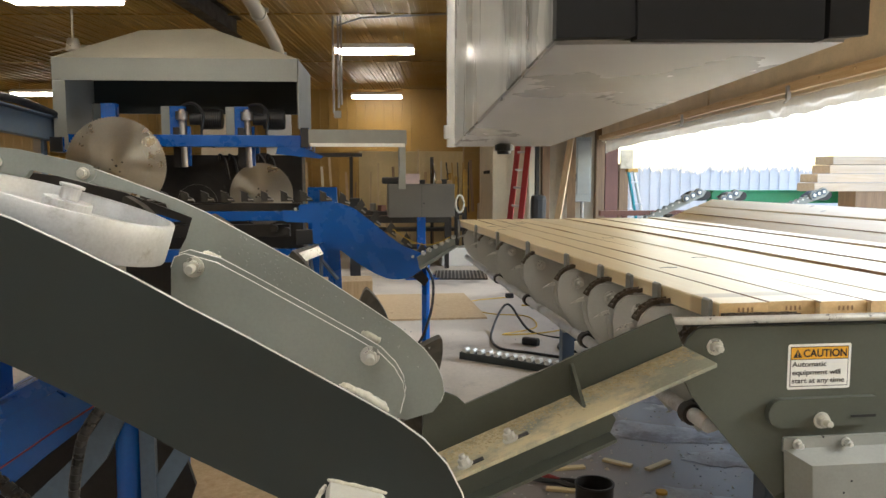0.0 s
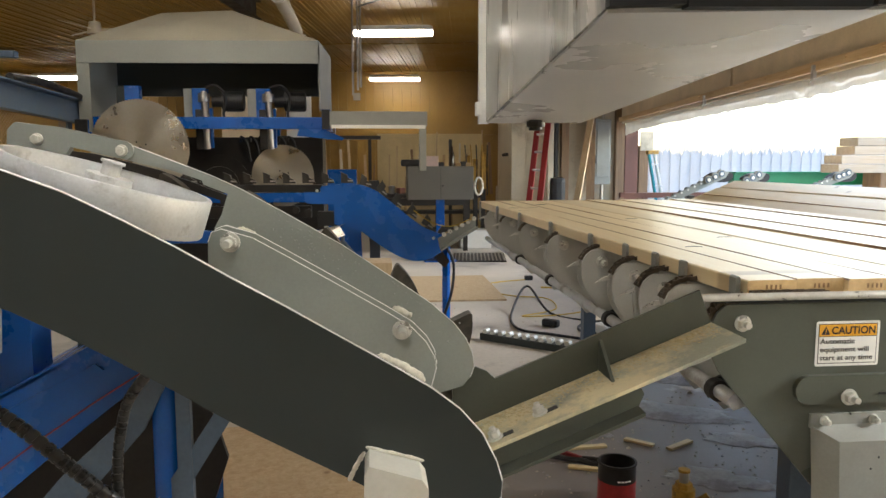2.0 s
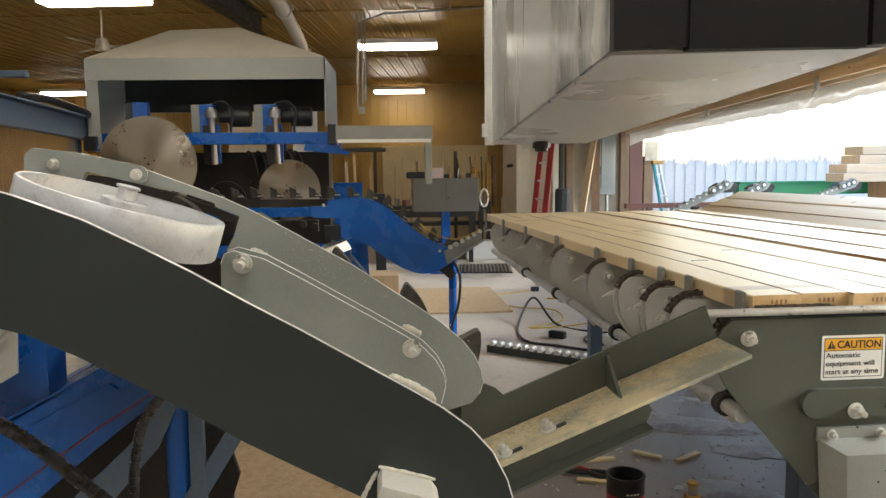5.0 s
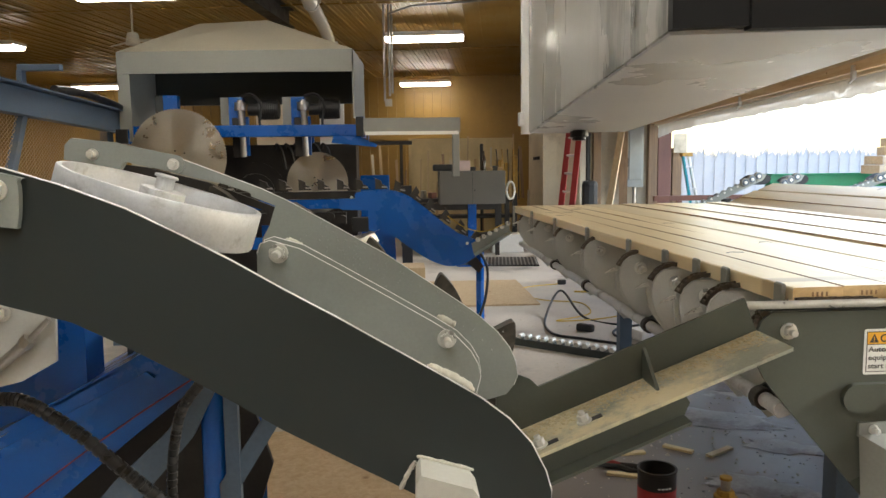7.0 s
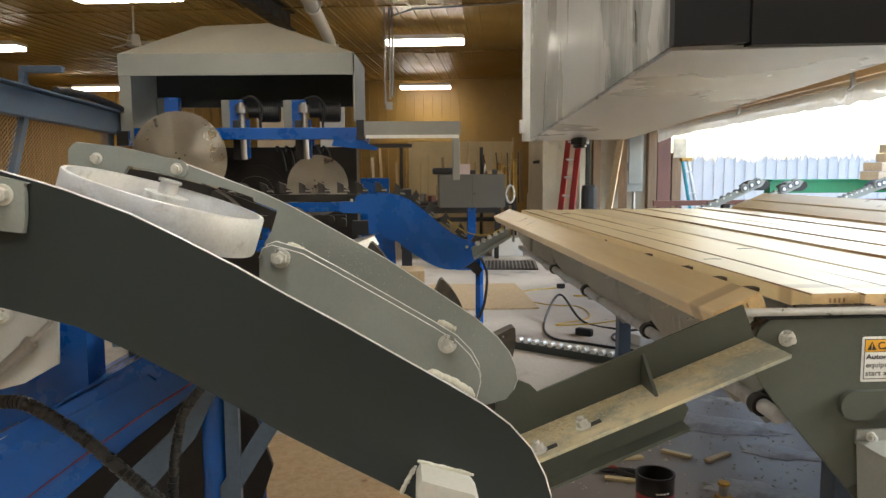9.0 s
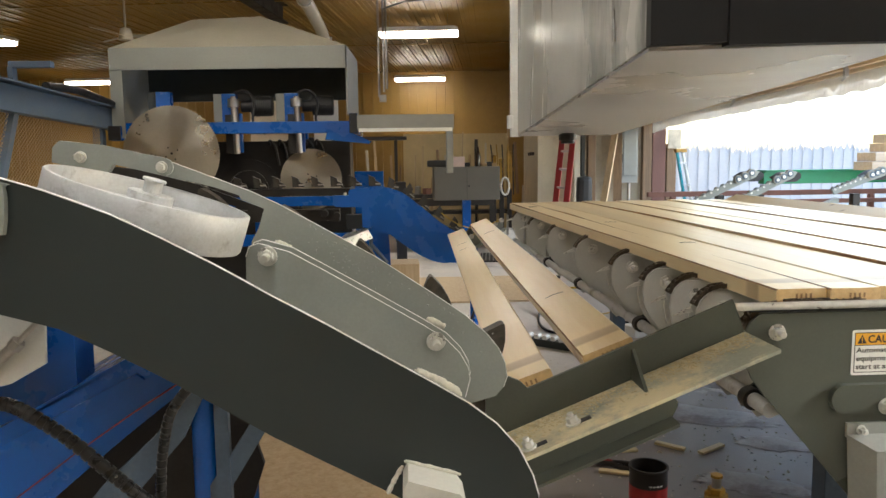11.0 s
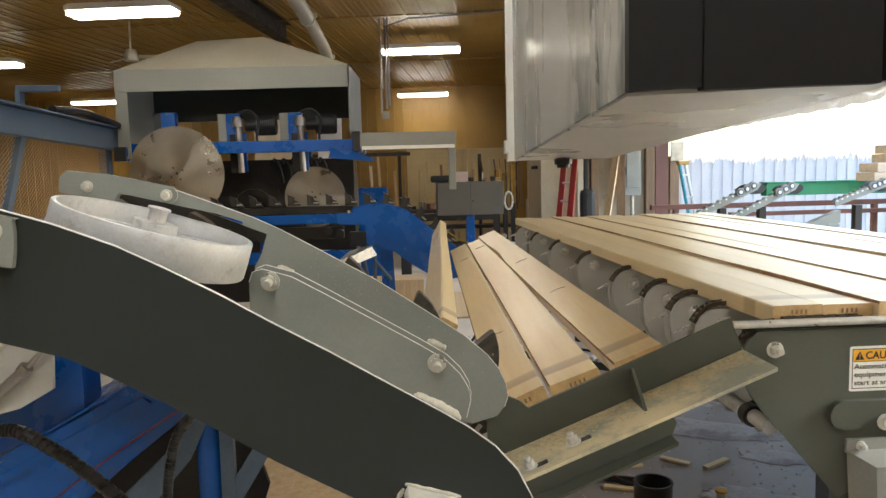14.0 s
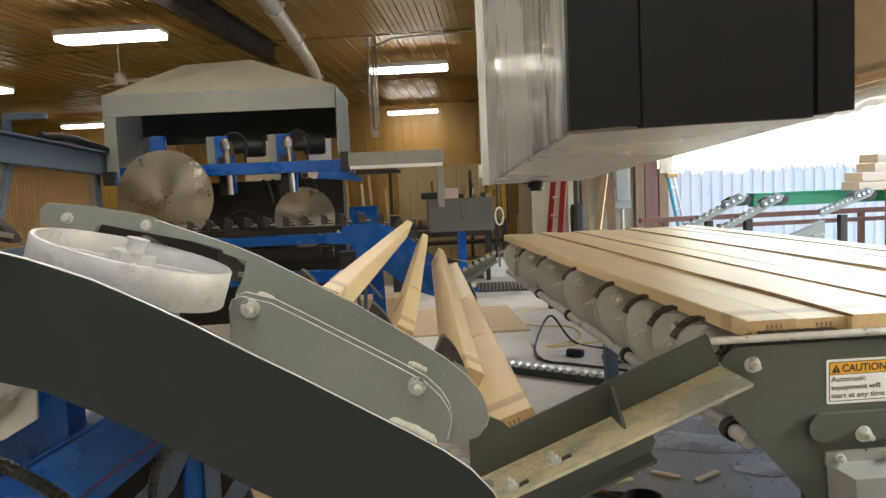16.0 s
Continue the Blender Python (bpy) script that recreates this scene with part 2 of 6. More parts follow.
DUCT = mat("duct_paint", (0.55, 0.50, 0.40), 0.45, 0.2, var=0.15, scale=3, bump=0.05)
RED = mat("red_fibreglass", (0.23, 0.014, 0.016), 0.4, var=0.2, scale=8, bump=0.08)
TEAL = mat("teal_fibreglass", (0.02, 0.32, 0.40), 0.45, var=0.2, scale=8, bump=0.08)
GREEN = mat("green_paint", (0.018, 0.24, 0.105), 0.4, var=0.25, scale=2, bump=0.06, dirt=(0.12, 0.16, 0.11), dirt_at=0.68)
YELLOW = mat("yellow_paint", (0.36, 0.20, 0.022), 0.5, var=0.3, scale=16, bump=0.1, dirt=(0.10, 0.065, 0.025), dirt_at=0.56)
ICE = mat("slush", (0.40, 0.39, 0.39), 0.6, var=0.4, scale=5, fine=50, bump=0.5, dirt=(0.22, 0.20, 0.195), dirt_at=0.52)
SNOW = mat("snow", (0.82, 0.84, 0.88), 0.8, var=0.06, scale=0.6, fine=8, bump=0.3)
FROST = mat("frosted_white_panel", (0.50, 0.505, 0.53), 0.7, var=0.10, scale=1.5, fine=20, bump=0.1)
PAPER = mat("white_vinyl", (0.82, 0.81, 0.76), 0.45, var=0.05, scale=20, bump=0.03)
ORANGE = mat("orange_print", (0.85, 0.42, 0.03), 0.45, var=0.05, scale=20, bump=0.0)
INK = mat("black_print", (0.03, 0.022, 0.02), 0.5, var=0.05, bump=0.0)
CARD = mat("cardboard", (0.42, 0.29, 0.16), 0.8, var=0.2, scale=8, bump=0.1)
PINK = mat("pale_carton", (0.62, 0.48, 0.46), 0.7, var=0.1, scale=8, bump=0.05)
BROWNPAINT = mat("brown_red_paint", (0.17, 0.072, 0.052), 0.6, var=0.25, scale=4, bump=0.15, stretch=(1, 1, 0.2))
GLASSDARK = mat("dark_bottle", (0.03, 0.018, 0.01), 0.12, var=0.2, bump=0.0)
GREYCAB = mat("bench_grey", (0.13, 0.12, 0.105), 0.5, var=0.15, scale=2, bump=0.05)
CABLE = mat("yellow_cable", (0.62, 0.42, 0.06), 0.55, var=0.2, scale=10, bump=0.0)
LUGSTEEL = mat("worn_lug_steel", (0.055, 0.05, 0.044), 0.4, 0.5, var=0.35, scale=20, fine=120, bump=0.15, dirt=(0.12, 0.10, 0.075), dirt_at=0.62)
LUGDUST = mat("dusty_lug", (0.075, 0.066, 0.052), 0.5, 0.2, var=0.35, scale=25, fine=120, bump=0.2, dirt=(0.035, 0.03, 0.025), dirt_at=0.52, stretch=(1, 1, 0.3))
BLADE = mat("saw_steel", (0.44, 0.40, 0.32), 0.32, 1.0, var=0.10, scale=3, fine=60, bump=0.0)
bt = BLADE.node_tree
tg = bt.nodes.new("ShaderNodeTangent")
tg.direction_type, tg.axis = 'RADIAL', 'Y'
bt.links.new(tg.outputs[0], bt.nodes["Principled BSDF"].inputs["Tangent"])
bt.nodes["Principled BSDF"].inputs["Anisotropic"].default_value = 0.85
FLUOR = glow("tube_glow", (1.0, 0.925, 0.805), LAMP_POWER)
# cooler glow for the unseen near fixtures, standing in for daylight from behind
FLUOR_COOL = glow("cool_tube_glow", (1.0, 0.985, 0.93), LAMP_POWER)
PINE = wood("fresh_pine", (0.86, 0.715, 0.46), (0.78, 0.61, 0.35), rough=0.3, band=True)
ENDGRAIN = wood("end_grain", (0.68, 0.47, 0.22), (0.52, 0.33, 0.14))
BARK = mat("bark_edge", (0.42, 0.25, 0.11), 0.8, var=0.5, scale=18, fine=120, bump=0.5, dirt=(0.20, 0.10, 0.05), dirt_at=0.5, stretch=(1, 0.25, 1))
PINE_EDGE = wood("pine_strip", (0.62, 0.45, 0.26), (0.46, 0.29, 0.14))
PINE_PALE = wood("weathered_pine", (0.58, 0.48, 0.36), (0.45, 0.34, 0.23), aged=0.4, along=0)
POST = wood("old_timber", (0.27, 0.17, 0.09), (0.15, 0.09, 0.05), along=2)
POST_L = wood("pale_timber", (0.55, 0.42, 0.26), (0.40, 0.28, 0.15), along=2)


def sheeting(name):
    """Cloudy plastic film that lets part of the daylight through."""
    m = mat(name, (0.62, 0.59, 0.53), 0.4, var=0.2, scale=3, fine=40, bump=0.3)
    nt = m.node_tree
    b = nt.nodes["Principled BSDF"]
    tr = nt.nodes.new("ShaderNodeBsdfTranslucent")
    tr.inputs[0].default_value = (0.8, 0.78, 0.74, 1)
    mx = nt.nodes.new("ShaderNodeMixShader")
    mx.inputs[0].default_value = 0.35
    nt.links.new(b.outputs[0], mx.inputs[1])
    nt.links.new(tr.outputs[0], mx.inputs[2])
    nt.links.new(mx.outputs[0], nt.nodes["Material Output"].inputs[0])
    return m


PLASTIC = sheeting("cloudy_plastic")
CREAM = mat("cream_ribbed_sheet", (0.60, 0.47, 0.25), 0.5, var=0.15, scale=2, fine=30, bump=0.05)


# ---- builders ----
def finish(bm, bevel=0.0, smooth=False):
    if bevel:
        es = [e for e in bm.edges if len(e.link_faces) == 2 and e.calc_face_angle(0) > 0.5]
        bmesh.ops.bevel(bm, geom=es, offset=bevel, segments=2, affect='EDGES', profile=0.6)
    bmesh.ops.recalc_face_normals(bm, faces=bm.faces)
    if smooth:
        for f in bm.faces:
            f.smooth = True
        for e in bm.edges:
            if len(e.link_faces) == 2 and e.calc_face_angle(0) > 0.7:
                e.smooth = False
    return bm


def obj(name, bm, material, parent=None, label="", m=None):
    me = bpy.data.meshes.new(name)
    bm.to_mesh(me)
    bm.free()
    for k in (material if isinstance(material, (list, tuple)) else (material,)):
        me.materials.append(k)
    ob = new(name, me)
    if parent:
        ob.parent = parent
    if m is not None:
        ob.matrix_basis = m
    if label:
        tagged(ob, label)
    return ob


part = obj


def thing(name, label, category, group="", m=None, kind=""):
    e = new(name)
    e.empty_display_size = 0.1
    if m is not None:
        e.matrix_basis = m
    return tagged(e, label, category, group, kind)


def box(bm, c, s, m=None):
    r = bmesh.ops.create_cube(bm, size=1.0)
    q = Matrix.Translation(c) @ (m if m is not None else Matrix()) @ Matrix.Diagonal((*s, 1))
    bmesh.ops.transform(bm, matrix=q, verts=r["verts"])
    return r["verts"]


def rod(bm, a, b, r, n=16, r2=None):
    a, b = Vector(a), Vector(b)
    d = b - a
    g = bmesh.ops.create_cone(bm, cap_ends=True, segments=n, radius1=r, radius2=r if r2 is None else r2, depth=d.length)
    bmesh.ops.transform(bm, matrix=Matrix.Translation((a + b) / 2) @ d.to_track_quat("Z", "Y").to_matrix().to_4x4(), verts=g["verts"])
    return g["verts"]


def prism(bm, pts, y0, y1):
    """A plate: its outline in x and z, from y0 to y1."""
    a = [bm.verts.new((x, y0, z)) for x, z in pts]
    b = [bm.verts.new((x, y1, z)) for x, z in pts]
    n = len(pts)
    bm.faces.new(a)
    bm.faces.new(b[::-1])
    for i in range(n):
        bm.faces.new((a[i], b[i], b[(i + 1) % n], a[(i + 1) % n]))


def curve(pts, n=8):
    """Points of a smooth line through pts."""
    out = []
    P = [Vector(p) for p in pts]
    for i in range(len(P) - 1):
        p0, p1, p2, p3 = P[max(i - 1, 0)], P[i], P[i + 1], P[min(i + 2, len(P) - 1)]
        for k in range(n):
            t = k / n
            out.append(0.5 * ((2 * p1) + (p2 - p0) * t + (2 * p0 - 5 * p1 + 4 * p2 - p3) * t * t + (3 * p1 - p0 - 3 * p2 + p3) * t ** 3))
    return out + [P[-1]]


def tube(bm, pts, r, n=8):
    rings = []
    P = [Vector(p) for p in pts]
    for i, p in enumerate(P):
        d = (P[min(i + 1, len(P) - 1)] - P[max(i - 1, 0)]).normalized()
        q = d.to_track_quat("Z", "Y")
        rings.append([bm.verts.new(p + q @ Vector((r * math.cos(k * math.tau / n), r * math.sin(k * math.tau / n), 0))) for k in range(n)])
    for a, b in zip(rings, rings[1:]):
        for k in range(n):
            bm.faces.new((a[k], a[(k + 1) % n], b[(k + 1) % n], b[k]))
    bm.faces.new(rings[0][::-1])
    bm.faces.new(rings[-1])


def smooth2(pts, n=6, closed=False):
    return [(v.x, v.z) for v in curve([(x, 0, z) for x, z in pts], n)]


def bolt(parent, p, r=0.016, long=0.05, axis=(0, -1, 0), name="bolt"):
    """A washer, a hex nut and the bolt's end, standing out along axis."""
    bm = bmesh.new()
    p, d = Vector(p), Vector(axis)
    rod(bm, p, p + d * 0.004, r * 1.35, 20)
    rod(bm, p + d * 0.004, p + d * 0.019, r, 6)
    rod(bm, p + d * 0.019, p + d * long, r * 0.55, 14)
    return part(name, finish(bm, 0.0012), ZINC, parent, "zinc-plated bolt with nut and washer")


def weld(parent, pts, r):
    """A fused bead: one low ridge that swells and narrows along its way."""
    bm = bmesh.new()
    P = curve(pts, 12)
    n, rings = 10, []
    for i, p in enumerate(P):
        d = (P[min(i + 1, len(P) - 1)] - P[max(i - 1, 0)]).normalized()
        q = d.to_track_quat("Z", "Y")
        w = r * (0.85 + 0.08 * math.sin(i * 1.9) + 0.5 * noise.noise((i * 0.31, r * 50, 2.0)))
        if i in (0, len(P) - 1):
            w *= 0.35
        rings.append([bm.verts.new(p + q @ Vector((w * math.cos(k * math.tau / n), w * math.sin(k * math.tau / n), 0)) * (1 + 0.25 * noise.noise((i * 0.9, k * 1.3, 5.0)))) for k in range(n)])
    for a, b in zip(rings, rings[1:]):
        for k in range(n):
            bm.faces.new((a[k], a[(k + 1) % n], b[(k + 1) % n], b[k]))
    bm.faces.new(rings[0][::-1])
    bm.faces.new(rings[-1])
    return tagged(part("weld_bead", finish(bm, smooth=True), WELD, parent, "pale rough weld bead"), kind="stuff")


def edge_light(parent, pts, y, r=0.0016):
    """Overhead light caught by a plate's cut edge, drawn as a bright line; pts in x and z."""
    bm = bmesh.new()
    tube(bm, [(x, y, z) for x, z in pts], r, 6)
    return part("lit_edge_line", finish(bm, smooth=True), EDGE, parent, "bright drawn highlight along a plate edge")



HALL = pose(0, 0, 0, 0, 0, -7.5)


def hall(u, v, z):
    return HALL @ Vector((u, v, z))


# ---- hall ----
def build_hall():
    H = 3.75
    bm = bmesh.new()
    box(bm, (0, 40, -0.1), (240, 240, 0.2))
    tagged(obj("ground", bm, SNOW, m=pose(0, 0, -0.06)), "snow-covered ground outside the hall", "ground", kind="structure")
    bm = bmesh.new()
    box(bm, (-5.7, 7.6, -0.05), (17.2, 24.2, 0.1))
    tagged(obj("floor", bm, CONCRETE, m=HALL), "grey stained concrete floor with pale wear patches", "floor", kind="structure")
    bm = bmesh.new()
    box(bm, (-5.7, 7.6, H + 0.1), (17.2, 24.2, 0.2))
    for i in range(72):
        u = -14 + i * 0.232
        box(bm, (u, 7.6, H - 0.012), (0.035, 23.8, 0.03))
        box(bm, (u + 0.08, 7.6, H - 0.004), (0.012, 23.8, 0.012))
        box(bm, (u + 0.155, 7.6, H - 0.004), (0.012, 23.8, 0.012))
    for v in (-1.5, 2.6, 6.7, 10.4, 14.6):
        box(bm, (-5.7, v, H - 0.02), (16.8, 0.05, 0.02))
    tagged(obj("ceiling", bm, PANEL, m=HALL), "tan ribbed metal ceiling", "ceiling", kind="structure")
    # back wall
    bm = bmesh.new()
    box(bm, (-6.7, 19.3, H / 2), (15.2, 0.2, H))
    for i in range(64):
        box(bm, (-14 + i * 0.232, 19.19, H / 2 + 0.3), (0.035, 0.03, H - 0.7))
    box(bm, (-6.7, 19.16, 2.2), (15.0, 0.06, 0.09))
    tagged(obj("wall_north", bm, PANEL, m=HALL), "tan ribbed metal wall panels with a rail", "wall", kind="structure")
    bm = bmesh.new()
    box(bm, (-14.2, 7.6, H / 2), (0.2, 24.2, H))
    tagged(obj("wall_west", bm, PANEL, m=HALL), "tan metal side wall", "wall", kind="structure")
    bm = bmesh.new()
    box(bm, (-5.7, -4.4, H / 2), (17.2, 0.2, H))
    tagged(obj("wall_south", bm, PANEL, m=HALL), "tan metal wall", "wall", kind="structure")
    # jogging east wall
    bm = bmesh.new()
    box(bm, (0.85, 16.2, H / 2), (0.2, 6.2, H))
    tagged(obj("wall_east_far", bm, WHITEWALL, m=HALL), "cream panelled wall", "wall", kind="structure")
    bm = bmesh.new()
    box(bm, (1.78, 13.2, H / 2), (1.66, 0.2, H))
    for u in (1.0, 1.42, 1.6, 1.85, 2.1):
        box(bm, (u, 13.09, 1.7), (0.02, 0.02, 3.4))
    for z in (1.2, 2.3):
        box(bm, (1.78, 13.085, z), (1.66, 0.03, 0.06))
    tagged(obj("wall_jog", bm, WHITEWALL, m=HALL), "cream panelled wall with battens and dirt", "wall", kind="structure")
    bm = bmesh.new()
    box(bm, (2.7, 4.3, (H + 2.13) / 2), (0.2, 17.6, H - 2.13))
    box(bm, (2.7, -1.8, 1.06), (0.2, 5.2, 2.13))
    # unseen low wall added across the opening; it keeps daylight off the floor
    box(bm, (2.7, 5.2, 0.475), (0.2, 8.8, 0.95))
    for v in (4.2, 7.6):
        box(bm, (2.59, v, 2.95), (0.02, 0.012, 1.5))
    tagged(obj("wall_east", bm, INSUL, m=HALL), "pale insulation-board wall over the wide door opening", "wall", kind="structure")
    bm = bmesh.new()
    box(bm, (2.57, 6.9, 2.19), (0.05, 12.2, 0.07))
    for i in range(26):
        rod(bm, (2.545, 1.1 + i * 0.46, 2.2), (2.535, 1.1 + i * 0.46, 2.2), 0.008, 8)
    tagged(obj("trim", finish(bm), PINE_EDGE, m=HALL), "nailed pine batten along the door head", "trim", kind="structure")
    # torn plastic sheet along the head
    bm = bmesh.new()
    rnd = random.Random(4)
    top, bot = [], []
    n = 160
    for i in range(n + 1):
        v = 0.9 + i * 11.9 / n
        top.append(bm.verts.new((2.64, v, 2.16)))
        d = 0.125 + 0.04 * noise.noise((v * 0.9, 0, 0)) + 0.012 * noise.noise((v * 6.1, 2, 0)) + 0.014 * rnd.random() + 0.05 * max(0.0, (v - 10.5) / 2.3)
        bot.append(bm.verts.new((2.65 + 0.02 * noise.noise((v * 3, 5, 0)), v, 2.13 - d)))
    for i in range(n):
        bm.faces.new((top[i], top[i + 1], bot[i + 1], bot[i]))
    ob = tagged(obj("plastic_fringe", bm, PLASTIC, m=HALL), "torn white plastic fringe hanging from the door head", "plastic sheet")
    sm = ob.modifiers.new("thick", 'SOLIDIFY')
    sm.thickness = 0.003
    for v in (5.70, 8.27):
        t = thing("door_hook", "small grey steel hook on the door head", "hook", "hooks on the door head", HALL @ pose(2.54, v, 2.12))
        bm = bmesh.new()
        box(bm, (0, 0, 0.03), (0.03, 0.035, 0.10))
        rod(bm, (0, 0, -0.02), (-0.03, 0, -0.05), 0.009, 8)
        part("bracket", finish(bm, 0.002), STEEL, t)


def ceiling_light(u, v):
    t = thing("ceiling_light", "glowing fluorescent strip light hung under the ceiling", "lamp", "fluorescent ceiling lights", HALL @ pose(u, v, 3.45))
    bm = bmesh.new()
    prism(bm, [(-0.61, 0.075), (-0.61, 0.03), (0.61, 0.03), (0.61, 0.075), (0.56, 0.10), (-0.56, 0.10)], -0.16, 0.16)
    part("housing", finish(bm, 0.004), PAPER, t)
    for s in (-0.075, 0.075):
        bm = bmesh.new()
        box(bm, (0, s, 0.0), (1.20, 0.13, 0.055))
        part("tube_cover", finish(bm, 0.02), FLUOR if v > 3 else FLUOR_COOL, t, "glowing white tube cover")
    for s in (-0.45, 0.45):
        bm = bmesh.new()
        rod(bm, (s, 0, 0.1), (s, 0, 0.3), 0.004, 6)
        part("hanger", bm, STEEL, t)


def build_overhead():
    # last six hang unseen: bolt shadows suggest two, four are added for brightness
    for u, v in ((-1.16, 11.75), (-1.78, 18.3), (-4.2, 8.35), (-9.6, 17.6), (-8.2, 11.6), (-2.0, 4.7), (0.75, -0.4), (-0.45, 0.1), (-0.35, -2.6), (-4.2, 2.2), (-4.2, -2.6)):
        ceiling_light(u, v)
    # ceiling fan
    t = thing("ceiling_fan", "cream ceiling fan with drooping blades on a rod", "fan", m=pose(-3.62, 10.6, 3.75))
    bm = bmesh.new()
    rod(bm, (0, 0, 0), (0, 0, -0.42), 0.014, 10)
    part("rod", bm, DUCT, t)
    bm = bmesh.new()
    rod(bm, (0, 0, -0.40), (0, 0, -0.56), 0.07, 20, 0.10)
    part("motor_housing", finish(bm, 0.01, True), DUCT, t)
    for a in (12, 132, 252):
        bm = bmesh.new()
        pts = smooth2([(0.06, 0.03), (0.16, 0.05), (0.40, 0.075), (0.60, 0.07), (0.68, 0.0), (0.60, -0.07), (0.40, -0.075), (0.16, -0.05), (0.06, -0.03)], 4)
        prism(bm, pts, -0.004, 0.004)
        part("blade", finish(bm, 0.0), DUCT, t, m=pose(0, 0, -0.5, 0, 0, a) @ pose(0, 0, 0, 90 - 14, 0, 0))
    # dark beam, duct, conduit
    t = thing("roof_beam", "dark brown steel beam along the ceiling", "beam", m=HALL @ pose(-3.02, 0, 0))
    for nm, c, s in (("web", (0, 4.4, 3.63), (0.02, 12.8, 0.24)), ("flange", (0, 4.4, 3.50), (0.17, 12.8, 0.02)), ("flange", (0, 4.4, 3.745), (0.17, 12.8, 0.02))):
        bm = bmesh.new()
        box(bm, c, s)
        part(nm, finish(bm, 0.003), DARKSTEEL, t)
    t = thing("air_duct", "pale round dust duct with clamped joints", "duct")
    pts = curve([hall(-1.75, 3.0, 3.62), hall(-2.05, 7.1, 3.50), hall(-2.45, 10.6, 3.42), hall(-2.6, 11.6, 3.30), hall(-2.62, 11.75, 2.95), hall(-2.65, 11.8, 2.6)], 8)
    bm = bmesh.new()
    tube(bm, pts, 0.085, 18)
    part("pipe", finish(bm, smooth=True), DUCT, t)
    for i in (9, 12, 22, 28):
        bm = bmesh.new()
        d = (pts[i + 1] - pts[i]).normalized()
        rod(bm, pts[i] - d * 0.03, pts[i] + d * 0.03, 0.098, 20)
        box(bm, pts[i] + Vector((0.1, 0, 0.03)), (0.04, 0.05, 0.05))
        part("clamp", finish(bm, 0.003), ZINC, t)
    t = thing("conduit_drop", "thin grey conduits dropping from the ceiling", "conduit")
    for du in (0, 0.07, 0.11):
        bm = bmesh.new()
        p = hall(-1.62 + du, 10.6, 0)
        rod(bm, (p.x, p.y, 3.75), (p.x, p.y, 2.42 + du), 0.016, 8)
        part("pipe", bm, STEEL, t)
    bm = bmesh.new()
    tube(bm, [hall(-1.55, 10.6, 3.62), hall(-1.2, 10.4, 3.68), hall(0.3, 10.2, 3.7), hall(2.4, 10.0, 3.7)], 0.014, 8)
    part("pipe", bm, STEEL, t)
    bm = bmesh.new()
    p = hall(-1.57, 10.6, 2.4)
    box(bm, p, (0.10, 0.06, 0.10))
    part("junction_box", finish(bm, 0.006), STEEL, t)


# ---- infeed arm beside the camera ----
LUG_STEP = 0.195
SLOPE = radians(28.5)


def near_path(s):
    """Place and turn of a lug on the near chain: s metres up the incline from the nose."""
    c, r = (0.07, 1.03), 0.160
    if s >= 0:
        up = min(s, 0.47)
        x, z = c[0] + r * math.sin(SLOPE) - up * math.cos(SLOPE), c[1] + r * math.cos(SLOPE) + up * math.sin(SLOPE)
        if s > up:
            x, z = x - (s - up) * 0.97, z + (s - up) * 0.22
        return (x, z, 28.5 if s <= up else 13)
    a = SLOPE - s / r
    return (c[0] + r * math.sin(a), c[1] + r * math.cos(a), math.degrees(a))


FAR_LINE = [(0.60, 0.82), (0.63, 0.88), (0.46, 0.995), (0.22, 1.175), (0.04, 1.315), (-0.15, 1.355), (-0.40, 1.355), (-3.6, 1.35)]
FAR_STEP = 0.158


def far_path(s):
    for (x0, z0), (x1, z1) in zip(FAR_LINE, FAR_LINE[1:]):
        d = math.hypot(x1 - x0, z1 - z0)
        if s <= d or (x1, z1) == FAR_LINE[-1]:
            return (x0 + (x1 - x0) * s / d, z0 + (z1 - z0) * s / d, math.degrees(math.atan2(z1 - z0, -(x1 - x0))))
        s -= d


def fin(parent, y, m, long=1.0, low=0.0):
    """A chain lug: a curved plate that rises steeply to its pushing edge."""
    bm = bmesh.new()
    out = [(-0.040, -0.03), (-0.040, 0.052), (-0.047, 0.062), (-0.020, 0.052), (0.012, 0.038), (0.016, 0.012), (0.050, -0.002), (0.064, -0.03)]
    if long > 1:
        out = smooth2([(-0.034, -0.03), (-0.036, 0.0), (-0.038, 0.036), (-0.022, 0.035), (0.008, 0.022), (0.042, -0.004), (0.058, -0.03)], 3)
    prism(bm, [(x * long, z - low) for x, z in out], y - 0.022, y + 0.022)
    lug = part("lug", finish(bm, 0.002), m, parent, "dull curved steel chain lug")
    bm = bmesh.new()
    box(bm, (0.036 * long, y - 0.024, -0.012 - low), (0.044 * long, 0.004, 0.012))
    part("side_link", finish(bm, 0.001), STEEL, lug)
    return lug


